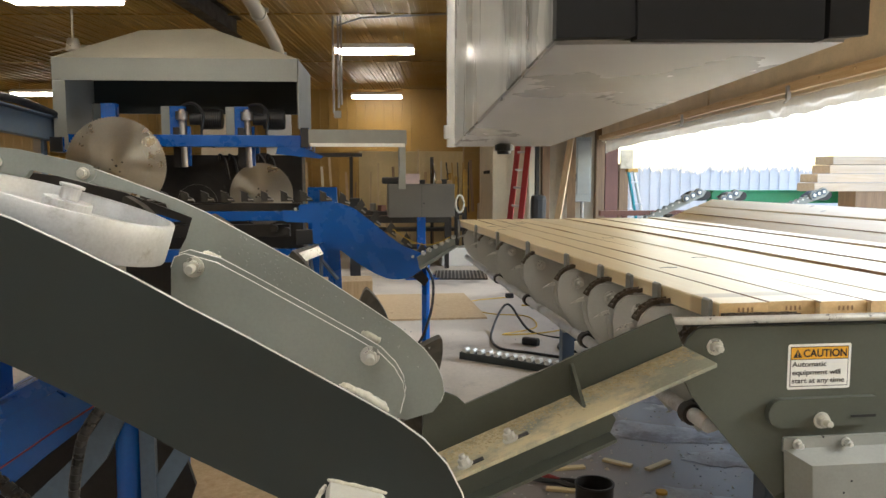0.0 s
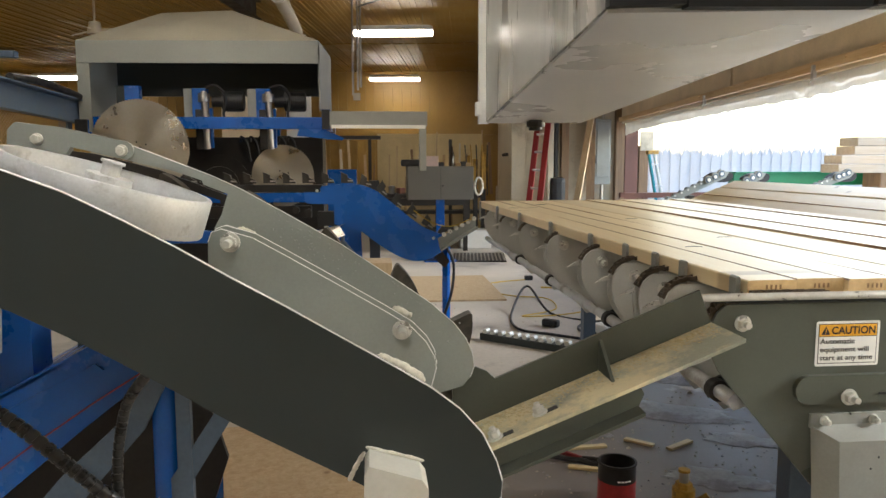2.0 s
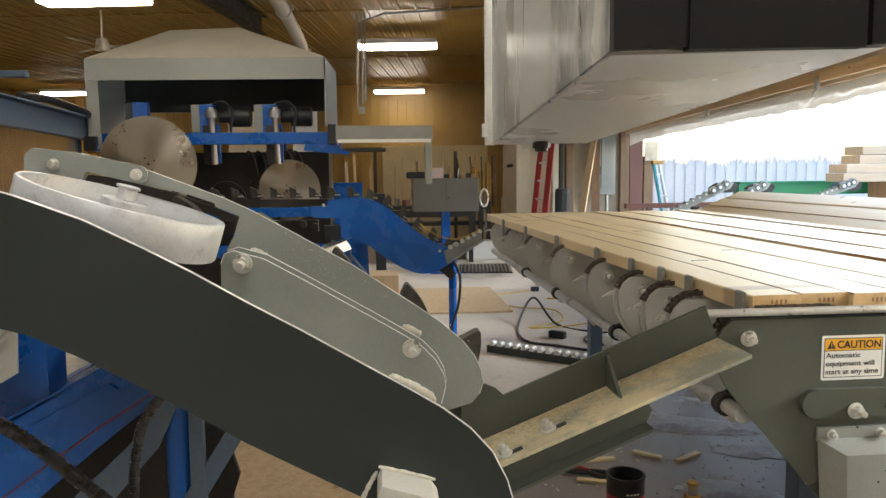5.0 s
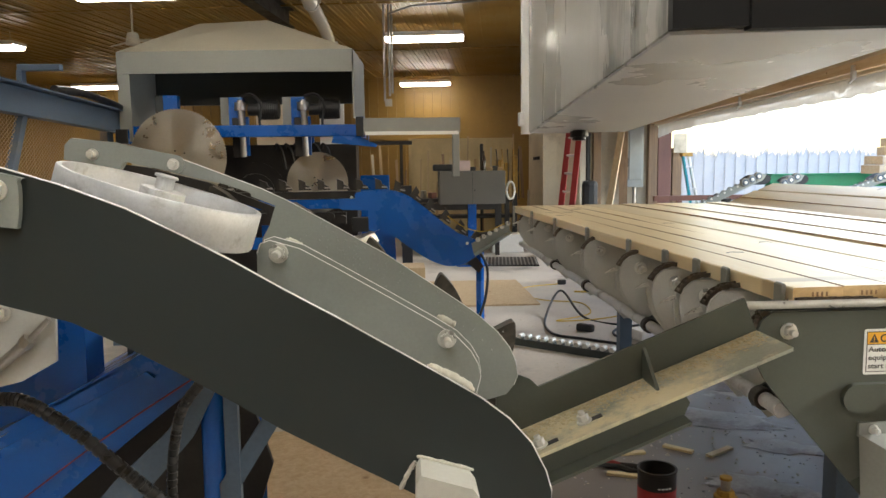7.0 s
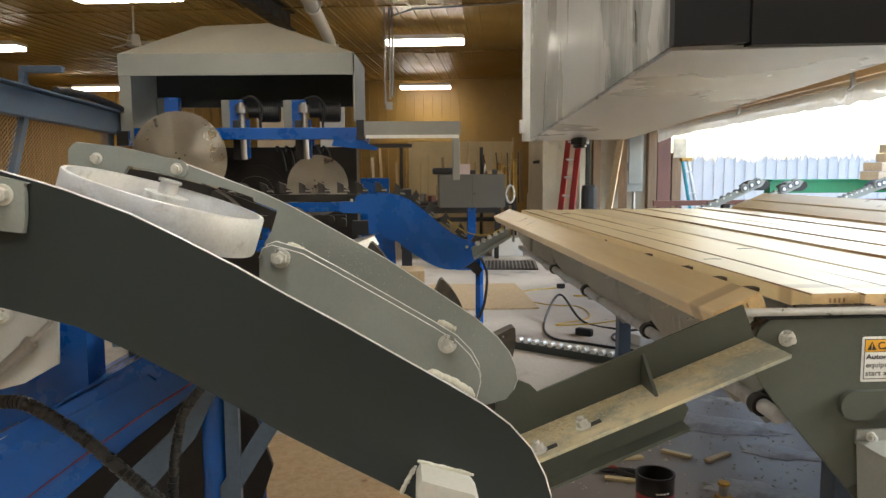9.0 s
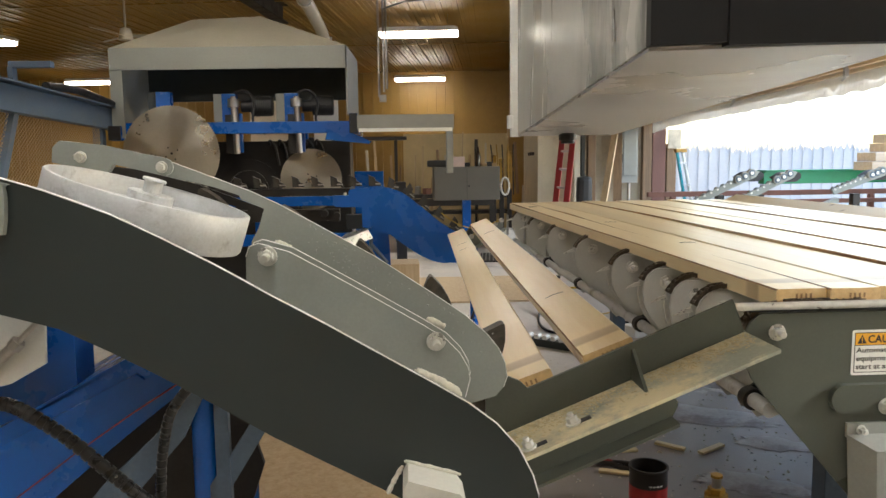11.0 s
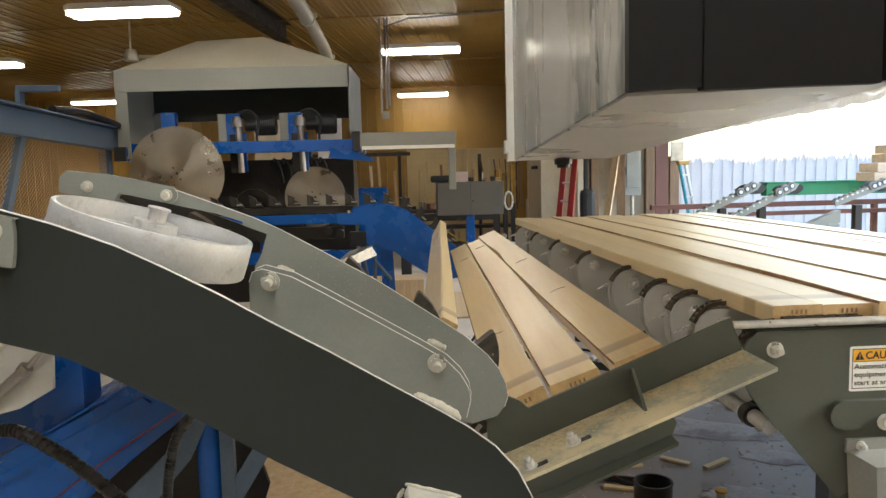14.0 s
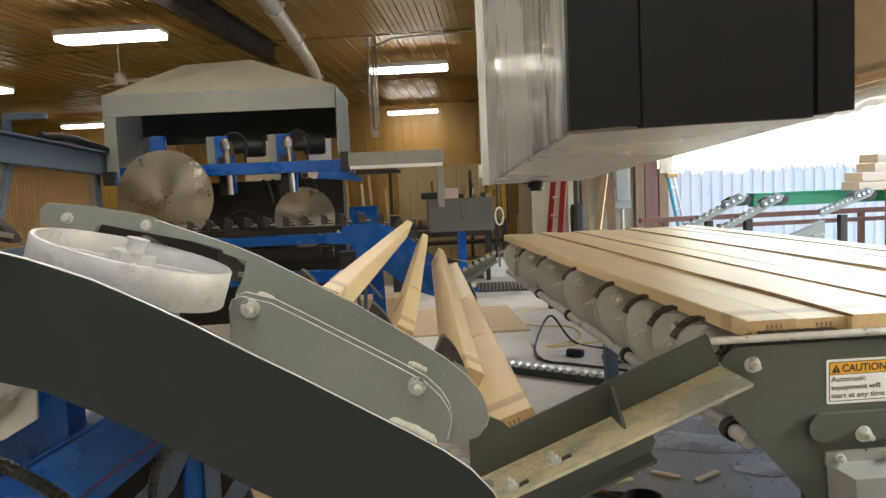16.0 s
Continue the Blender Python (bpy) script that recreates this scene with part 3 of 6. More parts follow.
def build_arm():
    arm = thing("infeed_arm", "grey-green painted steel infeed arm with bolted guard plates", "conveyor arm")
    bm = bmesh.new()
    top = [(-0.98, 1.60), (-0.80, 1.565), (-0.671, 1.527), (-0.586, 1.5), (-0.482, 1.459), (-0.4, 1.417), (-0.316, 1.371), (-0.231, 1.32), (-0.143, 1.27), (-0.053, 1.216), (0.039, 1.161), (0.095, 1.126), (0.143, 1.088), (0.181, 1.044), (0.206, 0.993), (0.216, 0.957), (0.213, 0.925)]
    low = [(0.19, 0.88), (0.12, 0.875), (0.02, 0.935), (-0.057, 0.979), (-0.149, 1.029), (-0.239, 1.079), (-0.326, 1.134), (-0.42, 1.19), (-0.495, 1.232), (-0.577, 1.274), (-0.688, 1.306), (-0.98, 1.37)]
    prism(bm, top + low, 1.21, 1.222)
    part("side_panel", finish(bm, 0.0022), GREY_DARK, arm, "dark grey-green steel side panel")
    edge_light(arm, top, 1.211, 0.0016)
    bm = bmesh.new()
    prism(bm, smooth2([(-0.95, 1.585), (-0.66, 1.517), (-0.640, 1.505), (-0.640, 1.46), (-0.645, 1.43)], 4) + [(-0.95, 1.47)], 1.196, 1.208)
    part("cover_plate", finish(bm, 0.002), GREY, arm)
    bolt(arm, (-0.672, 1.196, 1.492), 0.013, 0.03)
    # bearing angle under the panel, square leg
    bm = bmesh.new()
    prism(bm, [(-0.02, 1.012), (-0.012, 1.026), (0.072, 1.0), (0.082, 0.985), (0.082, 0.02), (-0.05, 0.02)], 1.13, 1.209)
    part("leg", finish(bm, 0.004), mat("pale_leg_paint", (0.60, 0.59, 0.53), 0.5, var=0.12, scale=6, fine=120, bump=0.1, dirt=(0.40, 0.38, 0.32), dirt_at=0.62), arm, "pale grey square-tube leg")
    bm = bmesh.new()
    box(bm, (0.015, 1.17, 0.01), (0.22, 0.18, 0.02))
    part("base_plate", finish(bm, 0.002), GREY, arm)
    weld(arm, [(-0.047, 1.208, 0.97), (-0.035, 1.208, 0.995), (-0.02, 1.208, 1.02)], 0.0045)
    weld(arm, [(-0.018, 1.208, 1.028), (0.03, 1.208, 1.015), (0.08, 1.208, 1.0)], 0.004)
    # bolted guard plates
    g1 = [(-0.362, 1.25), (-0.360, 1.33), (-0.352, 1.352), (-0.331, 1.359), (-0.265, 1.339), (-0.193, 1.298), (-0.071, 1.226), (0.029, 1.166), (0.085, 1.130), (0.118, 1.095), (0.136, 1.062), (0.141, 1.032), (0.13, 0.99), (0.05, 0.96), (-0.1, 1.0)]
    bm = bmesh.new()
    prism(bm, g1, 1.66, 1.670)
    part("guard_plate", finish(bm, 0.0018), GREY, arm)
    edge_light(arm, g1[1:13], 1.661, 0.0014)
    edge_light(arm, [(x + 0.004, z + 0.005) for x, z in g1[1:13]], 1.696, 0.0014)
    bm = bmesh.new()
    prism(bm, [(x + 0.004, z + 0.005) for x, z in g1], 1.695, 1.705)
    part("guard_plate", finish(bm, 0.0018), GREY, arm)
    bp = [(-0.80, 1.545), (-0.797, 1.578), (-0.781, 1.593), (-0.687, 1.581), (-0.532, 1.54), (-0.435, 1.502), (-0.362, 1.473), (-0.30, 1.443), (-0.2, 1.386), (-0.073, 1.312), (0.058, 1.223), (0.138, 1.167), (0.192, 1.118), (0.221, 1.080), (0.236, 1.045), (0.241, 1.01), (0.232, 0.985), (0.213, 0.962), (0.15, 0.945), (0.0, 0.985), (-0.2, 1.10), (-0.374, 1.22), (-0.362, 1.355), (-0.345, 1.385), (-0.330, 1.432), (-0.384, 1.454), (-0.386, 1.463), (-0.449, 1.485), (-0.536, 1.506), (-0.575, 1.516), (-0.665, 1.538), (-0.676, 1.521), (-0.70, 1.517)]
    bm = bmesh.new()
    prism(bm, bp, 1.745, 1.757)
    edge_light(arm, bp[1:17], 1.746, 0.0012)
    part("back_plate", finish(bm, 0.0018), GREY, arm, "grey-green back plate spattered with weld beads")
    cp = [(-0.80, 1.545), (-0.797, 1.578), (-0.781, 1.593), (-0.687, 1.583), (-0.570, 1.556)] + [(-0.552 + 0.021 * math.cos(radians(a)), 1.531 + 0.021 * math.sin(radians(a))) for a in (75, 45, 15, -15, -45, -80)] + [(-0.575, 1.5165), (-0.665, 1.539), (-0.676, 1.522), (-0.70, 1.518)]
    bm = bmesh.new()
    prism(bm, cp, 1.737, 1.7445)
    part("cover_plate", finish(bm, 0.0015), GREY, arm, "bolted grey-green cover plate with a rounded end")
    # far wall of the trough, chain bed
    bm = bmesh.new()
    prism(bm, [(x, z - 0.055) for x, z in bp if z > 1.0 or x < 0], 1.94, 1.95)
    # the dark inside behind the cutout is put into this plate's colour
    part("far_plate", finish(bm, 0.0015), DARKSTEEL, arm)
    bm = bmesh.new()
    prism(bm, [(-0.34, 1.36), (0.12, 1.10), (0.12, 1.02), (-0.34, 1.28)], 1.79, 1.90)
    part("chain_bed", finish(bm, 0.003), DARKSTEEL, arm)
    # spatter
    bm = bmesh.new()
    rnd = random.Random(7)
    for k in range(110):
        x = rnd.gauss(-0.16 if k < 80 else 0.1, 0.06)
        z = 1.386 - (x + 0.2) * 0.6 - abs(rnd.gauss(0.02, 0.035)) - 0.01
        g = bmesh.ops.create_icosphere(bm, subdivisions=1, radius=rnd.uniform(0.0010, 0.0026))
        bmesh.ops.transform(bm, matrix=Matrix.Translation((x, 1.744, z)), verts=g["verts"])
    tagged(part("spatter", bm, GREY, arm), kind="stuff")
    for p in ((-0.312, 1.658, 1.330), (0.063, 1.658, 1.125)):
        bolt(arm, p, 0.0165, 0.055)
    for p in ((-0.735, 1.737, 1.556), (-0.556, 1.737, 1.531)):
        bolt(arm, p, 0.010, 0.02)
    for p, q in (((-0.31, 1.744, 1.352), (-0.27, 1.744, 1.336)), ((0.045, 1.744, 1.160), (0.09, 1.744, 1.138))):
        weld(arm, [p, q], 0.009)
    weld(arm, [(0.0, 1.245, 1.172), (0.04, 1.245, 1.158), (0.085, 1.245, 1.128)], 0.010)
    # guide pulley on the arm
    wheel = pose(-0.532, 1.58, 1.481, -1.0, 16.9, 0)
    bm = bmesh.new()
    n = 56
    rings = []
    for r, z in ((0.203, -0.082), (0.2055, -0.078), (0.2065, -0.04), (0.2065, -0.003), (0.2045, 0.0), (0.1965, 0.0), (0.195, -0.002), (0.193, -0.04), (0.192, -0.082)):
        rings.append([bm.verts.new((r * math.cos(k * math.tau / n), r * math.sin(k * math.tau / n), z)) for k in range(n)])
    for a, b in zip(rings, rings[1:] + rings[:1]):
        for k in range(n):
            bm.faces.new((a[k], a[(k + 1) % n], b[(k + 1) % n], b[k]))
    part("pulley_rim", finish(bm, smooth=True), ALU, arm, "pale scuffed pulley rim", wheel)
    bm = bmesh.new()
    rod(bm, (0, 0, -0.060), (0, 0, -0.050), 0.1925, 48)
    part("pulley_web", finish(bm), ALU, arm, "", wheel)
    bm = bmesh.new()
    rod(bm, (0, 0, -0.05), (0, 0, -0.003), 0.046, 32)
    rod(bm, (0, 0, -0.003), (0, 0, 0.022), 0.019, 20)
    rod(bm, (0, 0, 0.022), (0, 0, 0.028), 0.024, 24)
    part("pulley_hub", finish(bm, 0.002), ALU, arm, "", wheel)
    for a in (20, 110, 200, 290):
        bm = bmesh.new()
        box(bm, (0.118, 0, -0.035), (0.148, 0.008, 0.030))
        part("pulley_spoke", finish(bm, 0.002), ALU, arm, "", wheel @ pose(0, 0, 0, 0, 0, a))
    # pulley bearing down to the bed
    bm = bmesh.new()
    rod(bm, (-0.54, 1.58, 1.42), (-0.57, 1.58, 1.15), 0.03, 20)
    part("pulley_shaft", finish(bm), STEEL, arm)
    lugs = [fin(arm, 1.80, LUGDUST, 1.05, 0.004) for k in range(7)]
    # toothed sprocket at the tail
    bm = bmesh.new()
    pts = []
    for k in range(36):
        for f, r in ((0.0, 0.185), (0.35, 0.21), (0.55, 0.212), (0.75, 0.185)):
            a = (k + f) / 36 * math.tau
            pts.append((-1.36 + r * math.cos(a), 1.56 + r * math.sin(a)))
    prism(bm, pts, 2.1, 2.112)
    part("sprocket", bm, DARKSTEEL, arm, "dark toothed sprocket wheel")
    return arm, lugs


def build_chute():
    """The angle-iron slide from the deck down to the arm."""
    t = thing("board_chute", "dusty grey-green angle-iron board slide", "chute")
    k = 0.408
    zf = lambda x: 0.915 + 0.40 * (x - 0.378)
    bm = bmesh.new()
    prism(bm, [(0.19, zf(0.19)), (0.845, zf(0.845)), (0.845, zf(0.845) - 0.009), (0.19, zf(0.19) - 0.009)], 1.585, 1.762)
    part("sloped_flange", finish(bm, 0.0015), GREY_DUSTY, t, "sawdust-covered sloping flange")
    bm = bmesh.new()
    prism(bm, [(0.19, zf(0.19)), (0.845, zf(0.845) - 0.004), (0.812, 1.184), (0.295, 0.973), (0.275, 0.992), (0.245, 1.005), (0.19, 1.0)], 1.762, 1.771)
    part("upright_flange", finish(bm, 0.0015), GREY_SHADED, t)
    bm = bmesh.new()
    q = [bm.verts.new((x, y, z)) for x in (0.556, 0.564) for y, z in ((1.762, 1.066), (1.762, zf(0.56)), (1.655, zf(0.56)))]
    for f in ((0, 1, 2), (5, 4, 3), (0, 3, 4, 1), (1, 4, 5, 2), (2, 5, 3, 0)):
        bm.faces.new([q[i] for i in f])
    part("gusset", finish(bm, 0.001), GREY_SHADED, t)
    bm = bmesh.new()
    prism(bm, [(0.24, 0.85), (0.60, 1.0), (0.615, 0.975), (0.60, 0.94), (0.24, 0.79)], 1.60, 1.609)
    part("lower_angle", finish(bm, 0.0015), GREY_SHADED, t)
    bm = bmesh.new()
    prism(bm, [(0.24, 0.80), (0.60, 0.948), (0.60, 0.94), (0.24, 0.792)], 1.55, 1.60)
    part("lower_lip", finish(bm, 0.0015), GREY_SHADED, t)
    up = Vector((-0.37, 0, 0.93))
    for x, y in ((0.385, 1.655), (0.275, 1.625)):
        bolt(t, (x, y, zf(x)), 0.014, 0.028, up)
        bm = bmesh.new()
        prism(bm, [(x + 0.012, zf(x + 0.012) + 0.001), (x + 0.04, zf(x + 0.04) + 0.001), (x + 0.04, zf(x + 0.04) - 0.001), (x + 0.012, zf(x + 0.012) - 0.001)], y - 0.012, y + 0.008)
        part("bolt_slot", bm, BLACK, t, "dark bolt slot")
    # sawdust heaped in the corner
    bm = bmesh.new()
    rnd = random.Random(3)
    for i in range(1500):
        x = rnd.uniform(0.24, 0.84)
        y = 1.758 - abs(rnd.gauss(0, 0.04))
        if y < 1.6:
            continue
        g = bmesh.ops.create_icosphere(bm, subdivisions=1, radius=rnd.uniform(0.0008, 0.0030))
        bmesh.ops.transform(bm, matrix=Matrix.Translation((x, y, zf(x) + 0.0005)) @ Matrix.Diagonal((1.8, 1.4, 0.35, 1)), verts=g["verts"])
    tagged(obj("sawdust", bm, mat("sawdust", (0.62, 0.52, 0.31), 0.9, var=0.3, scale=60, bump=0.5)), "loose pale sawdust lying in the slide", "sawdust", kind="stuff")
    # prop under the slide
    bm = bmesh.new()
    tube(bm, [(0.23, 1.70, 0.86), (0.23, 1.70, 0.5), (0.23, 1.70, 0.0)], 0.022, 12)
    part("prop", finish(bm, smooth=True), GREY, t)
    # second slide at the far arm
    t = thing("board_chute", "dusty grey-green angle-iron board slide", "chute")
    bm = bmesh.new()
    prism(bm, [(0.55, 0.865), (0.87, 1.03), (0.87, 0.955), (0.57, 0.77)], 6.15, 6.16)
    part("upright_flange", finish(bm), GREY, t)
    bm = bmesh.new()
    prism(bm, [(0.57, 0.78), (0.87, 0.965), (0.87, 0.955), (0.57, 0.77)], 6.02, 6.15)
    part("sloped_flange", finish(bm), GREY, t)
    for i in range(6):
        bm = bmesh.new()
        x = 0.60 + i * 0.05
        rod(bm, (x, 6.10, 0.90 + i * 0.026), (x, 6.14, 0.90 + i * 0.026), 0.018, 14)
        part("roller", finish(bm, 0.002), ZINC, t)
    bm = bmesh.new()
    rod(bm, (0.64, 6.34, 0.86), (0.64, 6.34, 0.0), 0.034, 4)
    part("leg", bm, BLUE, t, "blue steel leg")


def build_blue_frame():
    """The blue bed under the near arm, with its hoses."""
    t = thing("machine_bed", "blue painted steel machine bed with sloping braces", "machine frame")
    def slab(name, pts, y0, y1, m=BLUE, label=""):
        bm = bmesh.new()
        prism(bm, pts, y0, y1)
        part(name, finish(bm, 0.004), m, t, label)
    slab("bed_plate", [(-1.9, 0.40), (-1.117, 0.812), (-1.01, 0.879), (-0.873, 0.952), (-0.736, 1.018), (-0.56, 1.03), (-0.56, 0.965), (-0.763, 0.808), (-0.968, 0.637), (-1.9, -0.0)], 1.965, 1.985)
    slab("bed_top", [(-1.9, 0.415), (-0.736, 1.03), (-0.54, 1.045), (-0.54, 1.03), (-0.736, 1.017), (-1.9, 0.40)], 1.965, 2.55)
    slab("bed_rib", [(-1.5, 0.585), (-0.72, 0.985), (-0.70, 0.968), (-1.5, 0.56)], 1.955, 1.965)
    slab("upright", [(-1.20, 1.40), (-0.89, 1.36), (-0.893, 0.928), (-1.20, 0.80)], 2.0, 2.12)
    slab("side_beam", [(-0.892, 1.30), (-0.792, 1.28), (-0.795, 0.99), (-0.892, 0.935)], 2.3, 2.36, DARKSTEEL)
    slab("brace", [(-0.50, 0.985), (-0.534, 0.94), (-0.6, 0.81), (-0.751, 0.638), (-1.05, 0.30), (-1.15, 0.30), (-0.815, 0.691), (-0.666, 0.828), (-0.56, 0.985)], 1.93, 1.95, STEELBLUE)
    slab("brace", [(-0.40, 0.88), (-0.36, 0.86), (-0.479, 0.67), (-0.70, 0.32), (-0.78, 0.32), (-0.478, 0.762)], 1.94, 1.96, STEELBLUE)
    slab("web_plate", [(-0.518, 0.93), (-0.482, 0.91), (-0.478, 0.10), (-0.520, 0.10)], 1.935, 1.96, STEELBLUE)
    # added dark sheet; the darkness of the gap behind the braces is put into it
    slab("dark_gap_sheet", [(-1.4, 0.55), (-0.55, 0.95), (-0.45, 0.60), (-0.60, 0.15), (-1.4, 0.15)], 2.25, 2.27, DARKSTEEL)
    for x, y in ((-0.552, 1.97), (-1.3, 2.1), (-0.55, 2.5)):
        bm = bmesh.new()
        rod(bm, (x, y, 0.99 if x > -1 else 0.7), (x - 0.005, y, 0.0), 0.034, 24)
        part("leg", finish(bm, smooth=True), BLUE, t, "round blue steel leg")
    bm = bmesh.new()
    tube(bm, [(-1.3, 1.9635, 0.47), (-1.066, 1.9635, 0.643), (-0.897, 1.9635, 0.767), (-0.743, 1.9635, 0.872), (-0.60, 1.9635, 0.962)], 0.0022, 6)
    part("red_line", bm, RED, t, "thin red marking line")
    slab("cylinder_plate", [(-1.20, 1.26), (-0.971, 1.21), (-0.916, 1.19), (-0.924, 1.034), (-1.012, 0.985), (-1.20, 0.94)], 1.90, 1.91, NOSE)
    bm = bmesh.new()
    rod(bm, (-1.15, 1.88, 0.95), (-0.985, 1.88, 1.09), 0.014, 14)
    rod(bm, (-0.985, 1.88, 1.09), (-0.925, 1.88, 1.15), 0.007, 12)
    rod(bm, (-0.992, 1.88, 1.083), (-0.975, 1.88, 1.10), 0.019, 6)
    part("cylinder_rod", finish(bm, 0.001), STEEL, t)
    bolt(t, (-1.05, 1.90, 1.165), 0.018, 0.045)
    bm = bmesh.new()
    rod(bm, (-0.745, 2.05, 1.06), (-0.70, 2.2, 1.04), 0.03, 16)
    box(bm, (-0.70, 2.05, 1.02), (0.10, 0.05, 0.06))
    part("bearing", finish(bm, 0.003), DARKSTEEL, t)
    # spiral-wrapped hoses
    def hose(pts, r, label):
        h = thing("hydraulic_hose", label, "hose", "spiral-wrapped hoses")
        P = curve(pts, 14)
        bm = bmesh.new()
        tube(bm, P, r, 12)
        part("core", finish(bm, smooth=True), BLACK, h)
        bm = bmesh.new()
        for i in range(0, len(P) - 3, 3):
            tube(bm, [P[i], P[i] * 0.34 + P[i + 2] * 0.66, P[i + 2] * 0.9 + P[i + 3] * 0.1], r * 1.25, 12)
        part("wrap", finish(bm, smooth=True), mat("hose_wrap", (0.018, 0.018, 0.018), 0.3, var=0.3, scale=40, bump=0.1), h, "dark spiral plastic wrap")["kind"] = "stuff"
    hose([(-1.05, 1.45, 1.03), (-0.92, 1.45, 1.075), (-0.83, 1.45, 1.076), (-0.787, 1.45, 1.071), (-0.735, 1.45, 1.04), (-0.673, 1.45, 0.992), (-0.61, 1.45, 0.931), (-0.558, 1.45, 0.882), (-0.50, 1.48, 0.80), (-0.46, 1.6, 0.6), (-0.42, 1.8, 0.02)], 0.0112, "black hydraulic hose in dark spiral wrap")
    hose([(-0.38, 1.6, 1.17), (-0.44, 1.5, 1.10), (-0.492, 1.5, 1.033), (-0.51, 1.5, 0.974), (-0.521, 1.5, 0.901), (-0.521, 1.5, 0.80), (-0.50, 1.55, 0.5), (-0.55, 1.7, 0.02)], 0.009, "thin black hydraulic hose hanging by the bed")


# ---- lumber deck ----
PLATES = (2.12, 2.33, 2.6, 3.0, 3.62, 4.3, 4.95, 5.6)


def build_deck():
    d = thing("lumber_deck", "grey-green steel chain deck carrying lumber", "conveyor deck")
    bm = bmesh.new()
    prof = [(0.866, 1.05), (0.870, 1.085), (0.882, 1.112), (0.905, 1.133), (0.918, 1.136)]
    nose = [(0.925, 0.92), (0.893, 0.962), (0.874, 1.0)]
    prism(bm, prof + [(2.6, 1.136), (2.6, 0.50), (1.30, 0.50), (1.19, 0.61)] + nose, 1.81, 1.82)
    # the shade below the rail is put into this darker grey
    part("end_panel", finish(bm, 0.0015), GREY_SHADED, d, "grey-green end panel with bolted plates")
    bm = bmesh.new()
    rod(bm, (0.834, 1.80, 1.157), (2.6, 1.80, 1.157), 0.0105, 16)
    part("end_rail", finish(bm, smooth=True), ZINC, d, "round bright end rail")
    bm = bmesh.new()
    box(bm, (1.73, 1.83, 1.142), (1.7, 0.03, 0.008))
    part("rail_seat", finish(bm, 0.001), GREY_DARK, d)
    bm = bmesh.new()
    a = [(1.137 + 0.0385 * math.cos(q), 0.9055 + 0.0385 * math.sin(q)) for q in [math.radians(90 + k * 20) for k in range(10)]]
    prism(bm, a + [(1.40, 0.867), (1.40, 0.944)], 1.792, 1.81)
    part("adjuster_plate", finish(bm, 0.002), GREY_SHADED, d)
    bm = bmesh.new()
    box(bm, (1.365, 1.791, 0.893), (0.07, 0.003, 0.007))
    part("adjuster_slot", bm, BLACK, d)
    bolt(d, (0.953, 1.81, 1.086), 0.0165, 0.035)
    bolt(d, (1.245, 1.79, 0.886), 0.0165, 0.04)
    # folded cover box
    bm = bmesh.new()
    prism(bm, [(1.149, 0.838), (1.56, 0.838), (1.56, 0.80), (1.149, 0.80)], 1.800, 1.809)
    part("box_flange", finish(bm, 0.001), GREY_LIGHT, d)
    bm = bmesh.new()
    vs = [bm.verts.new(p) for p in ((1.149, 1.80, 0.808), (1.56, 1.80, 0.808), (1.56, 1.735, 0.785), (1.190, 1.735, 0.785), (1.165, 1.80, 0.58), (1.56, 1.80, 0.58), (1.56, 1.735, 0.58), (1.20, 1.735, 0.60))]
    for f in ((0, 1, 2, 3), (3, 2, 6, 7), (0, 3, 7, 4), (1, 5, 6, 2), (0, 4, 5, 1), (4, 7, 6, 5)):
        bm.faces.new([vs[i] for i in f])
    part("cover_box", finish(bm, 0.003), GREY_LIGHT, d, "pale grey folded cover box")
    for x in (1.187, 1.325):
        bolt(d, (x, 1.80, 0.820), 0.010, 0.026)
    for p in ((1.26, 0.836), (1.28, 0.71), (1.30, 0.74)):
        bm = bmesh.new()
        rod(bm, (p[0], 1.799 if p[1] > 0.8 else 1.734, p[1]), (p[0], 1.81, p[1]), 0.003, 10)
        part("hole", bm, BLACK, d)
    # nose plates, chains and stops
    tabs = []
    for i, y in enumerate(PLATES):
        bm = bmesh.new()
        prism(bm, prof + [(1.05, 1.136), (1.30, 1.10), (1.30, 0.80), (1.10, 0.74)] + nose, y, y + 0.010)
        part("nose_plate", finish(bm, 0.0015), NOSE, d)
        bm = bmesh.new()
        prism(bm, [(x - 0.004, z - 0.004) for x, z in prof] + [(1.30, 1.11), (1.30, 0.78), (1.09, 0.73)] + [(x - 0.004, z - 0.004) for x, z in nose], y + 0.044, y + 0.052)
        part("nose_plate", finish(bm, 0.0015), NOSE, d)
        bolt(d, (0.953, y, 1.086), 0.019, 0.055)
    for i, y in enumerate((1.81,) + PLATES):
        bm = bmesh.new()
        yc = y + 0.030
        seq = [(0.957 + 0.093 * math.cos(math.radians(a)), 1.059 + 0.093 * math.sin(math.radians(a))) for a in range(152, 75, -11)]
        seq += [(0.98 + k * 0.019, 1.158) for k in range(1, 12)]
        for k, (x, z) in enumerate(seq):
            x2, z2 = seq[min(k + 1, len(seq) - 1)]
            ang = math.degrees(math.atan2(z2 - z, x2 - x)) if k < len(seq) - 1 else 0
            w = 0.010 if k % 2 else 0.015
            for s in (-w, w):
                box(bm, (x, yc + s, z), (0.022, 0.003, 0.014), pose(0, 0, 0, 0, -ang, 0))
            rod(bm, (x, yc - 0.014, z), (x, yc + 0.014, z), 0.0055, 8)
        part("chain", bm, CHAIN, d, "dark oily roller chain over the nose")
        bm = bmesh.new()
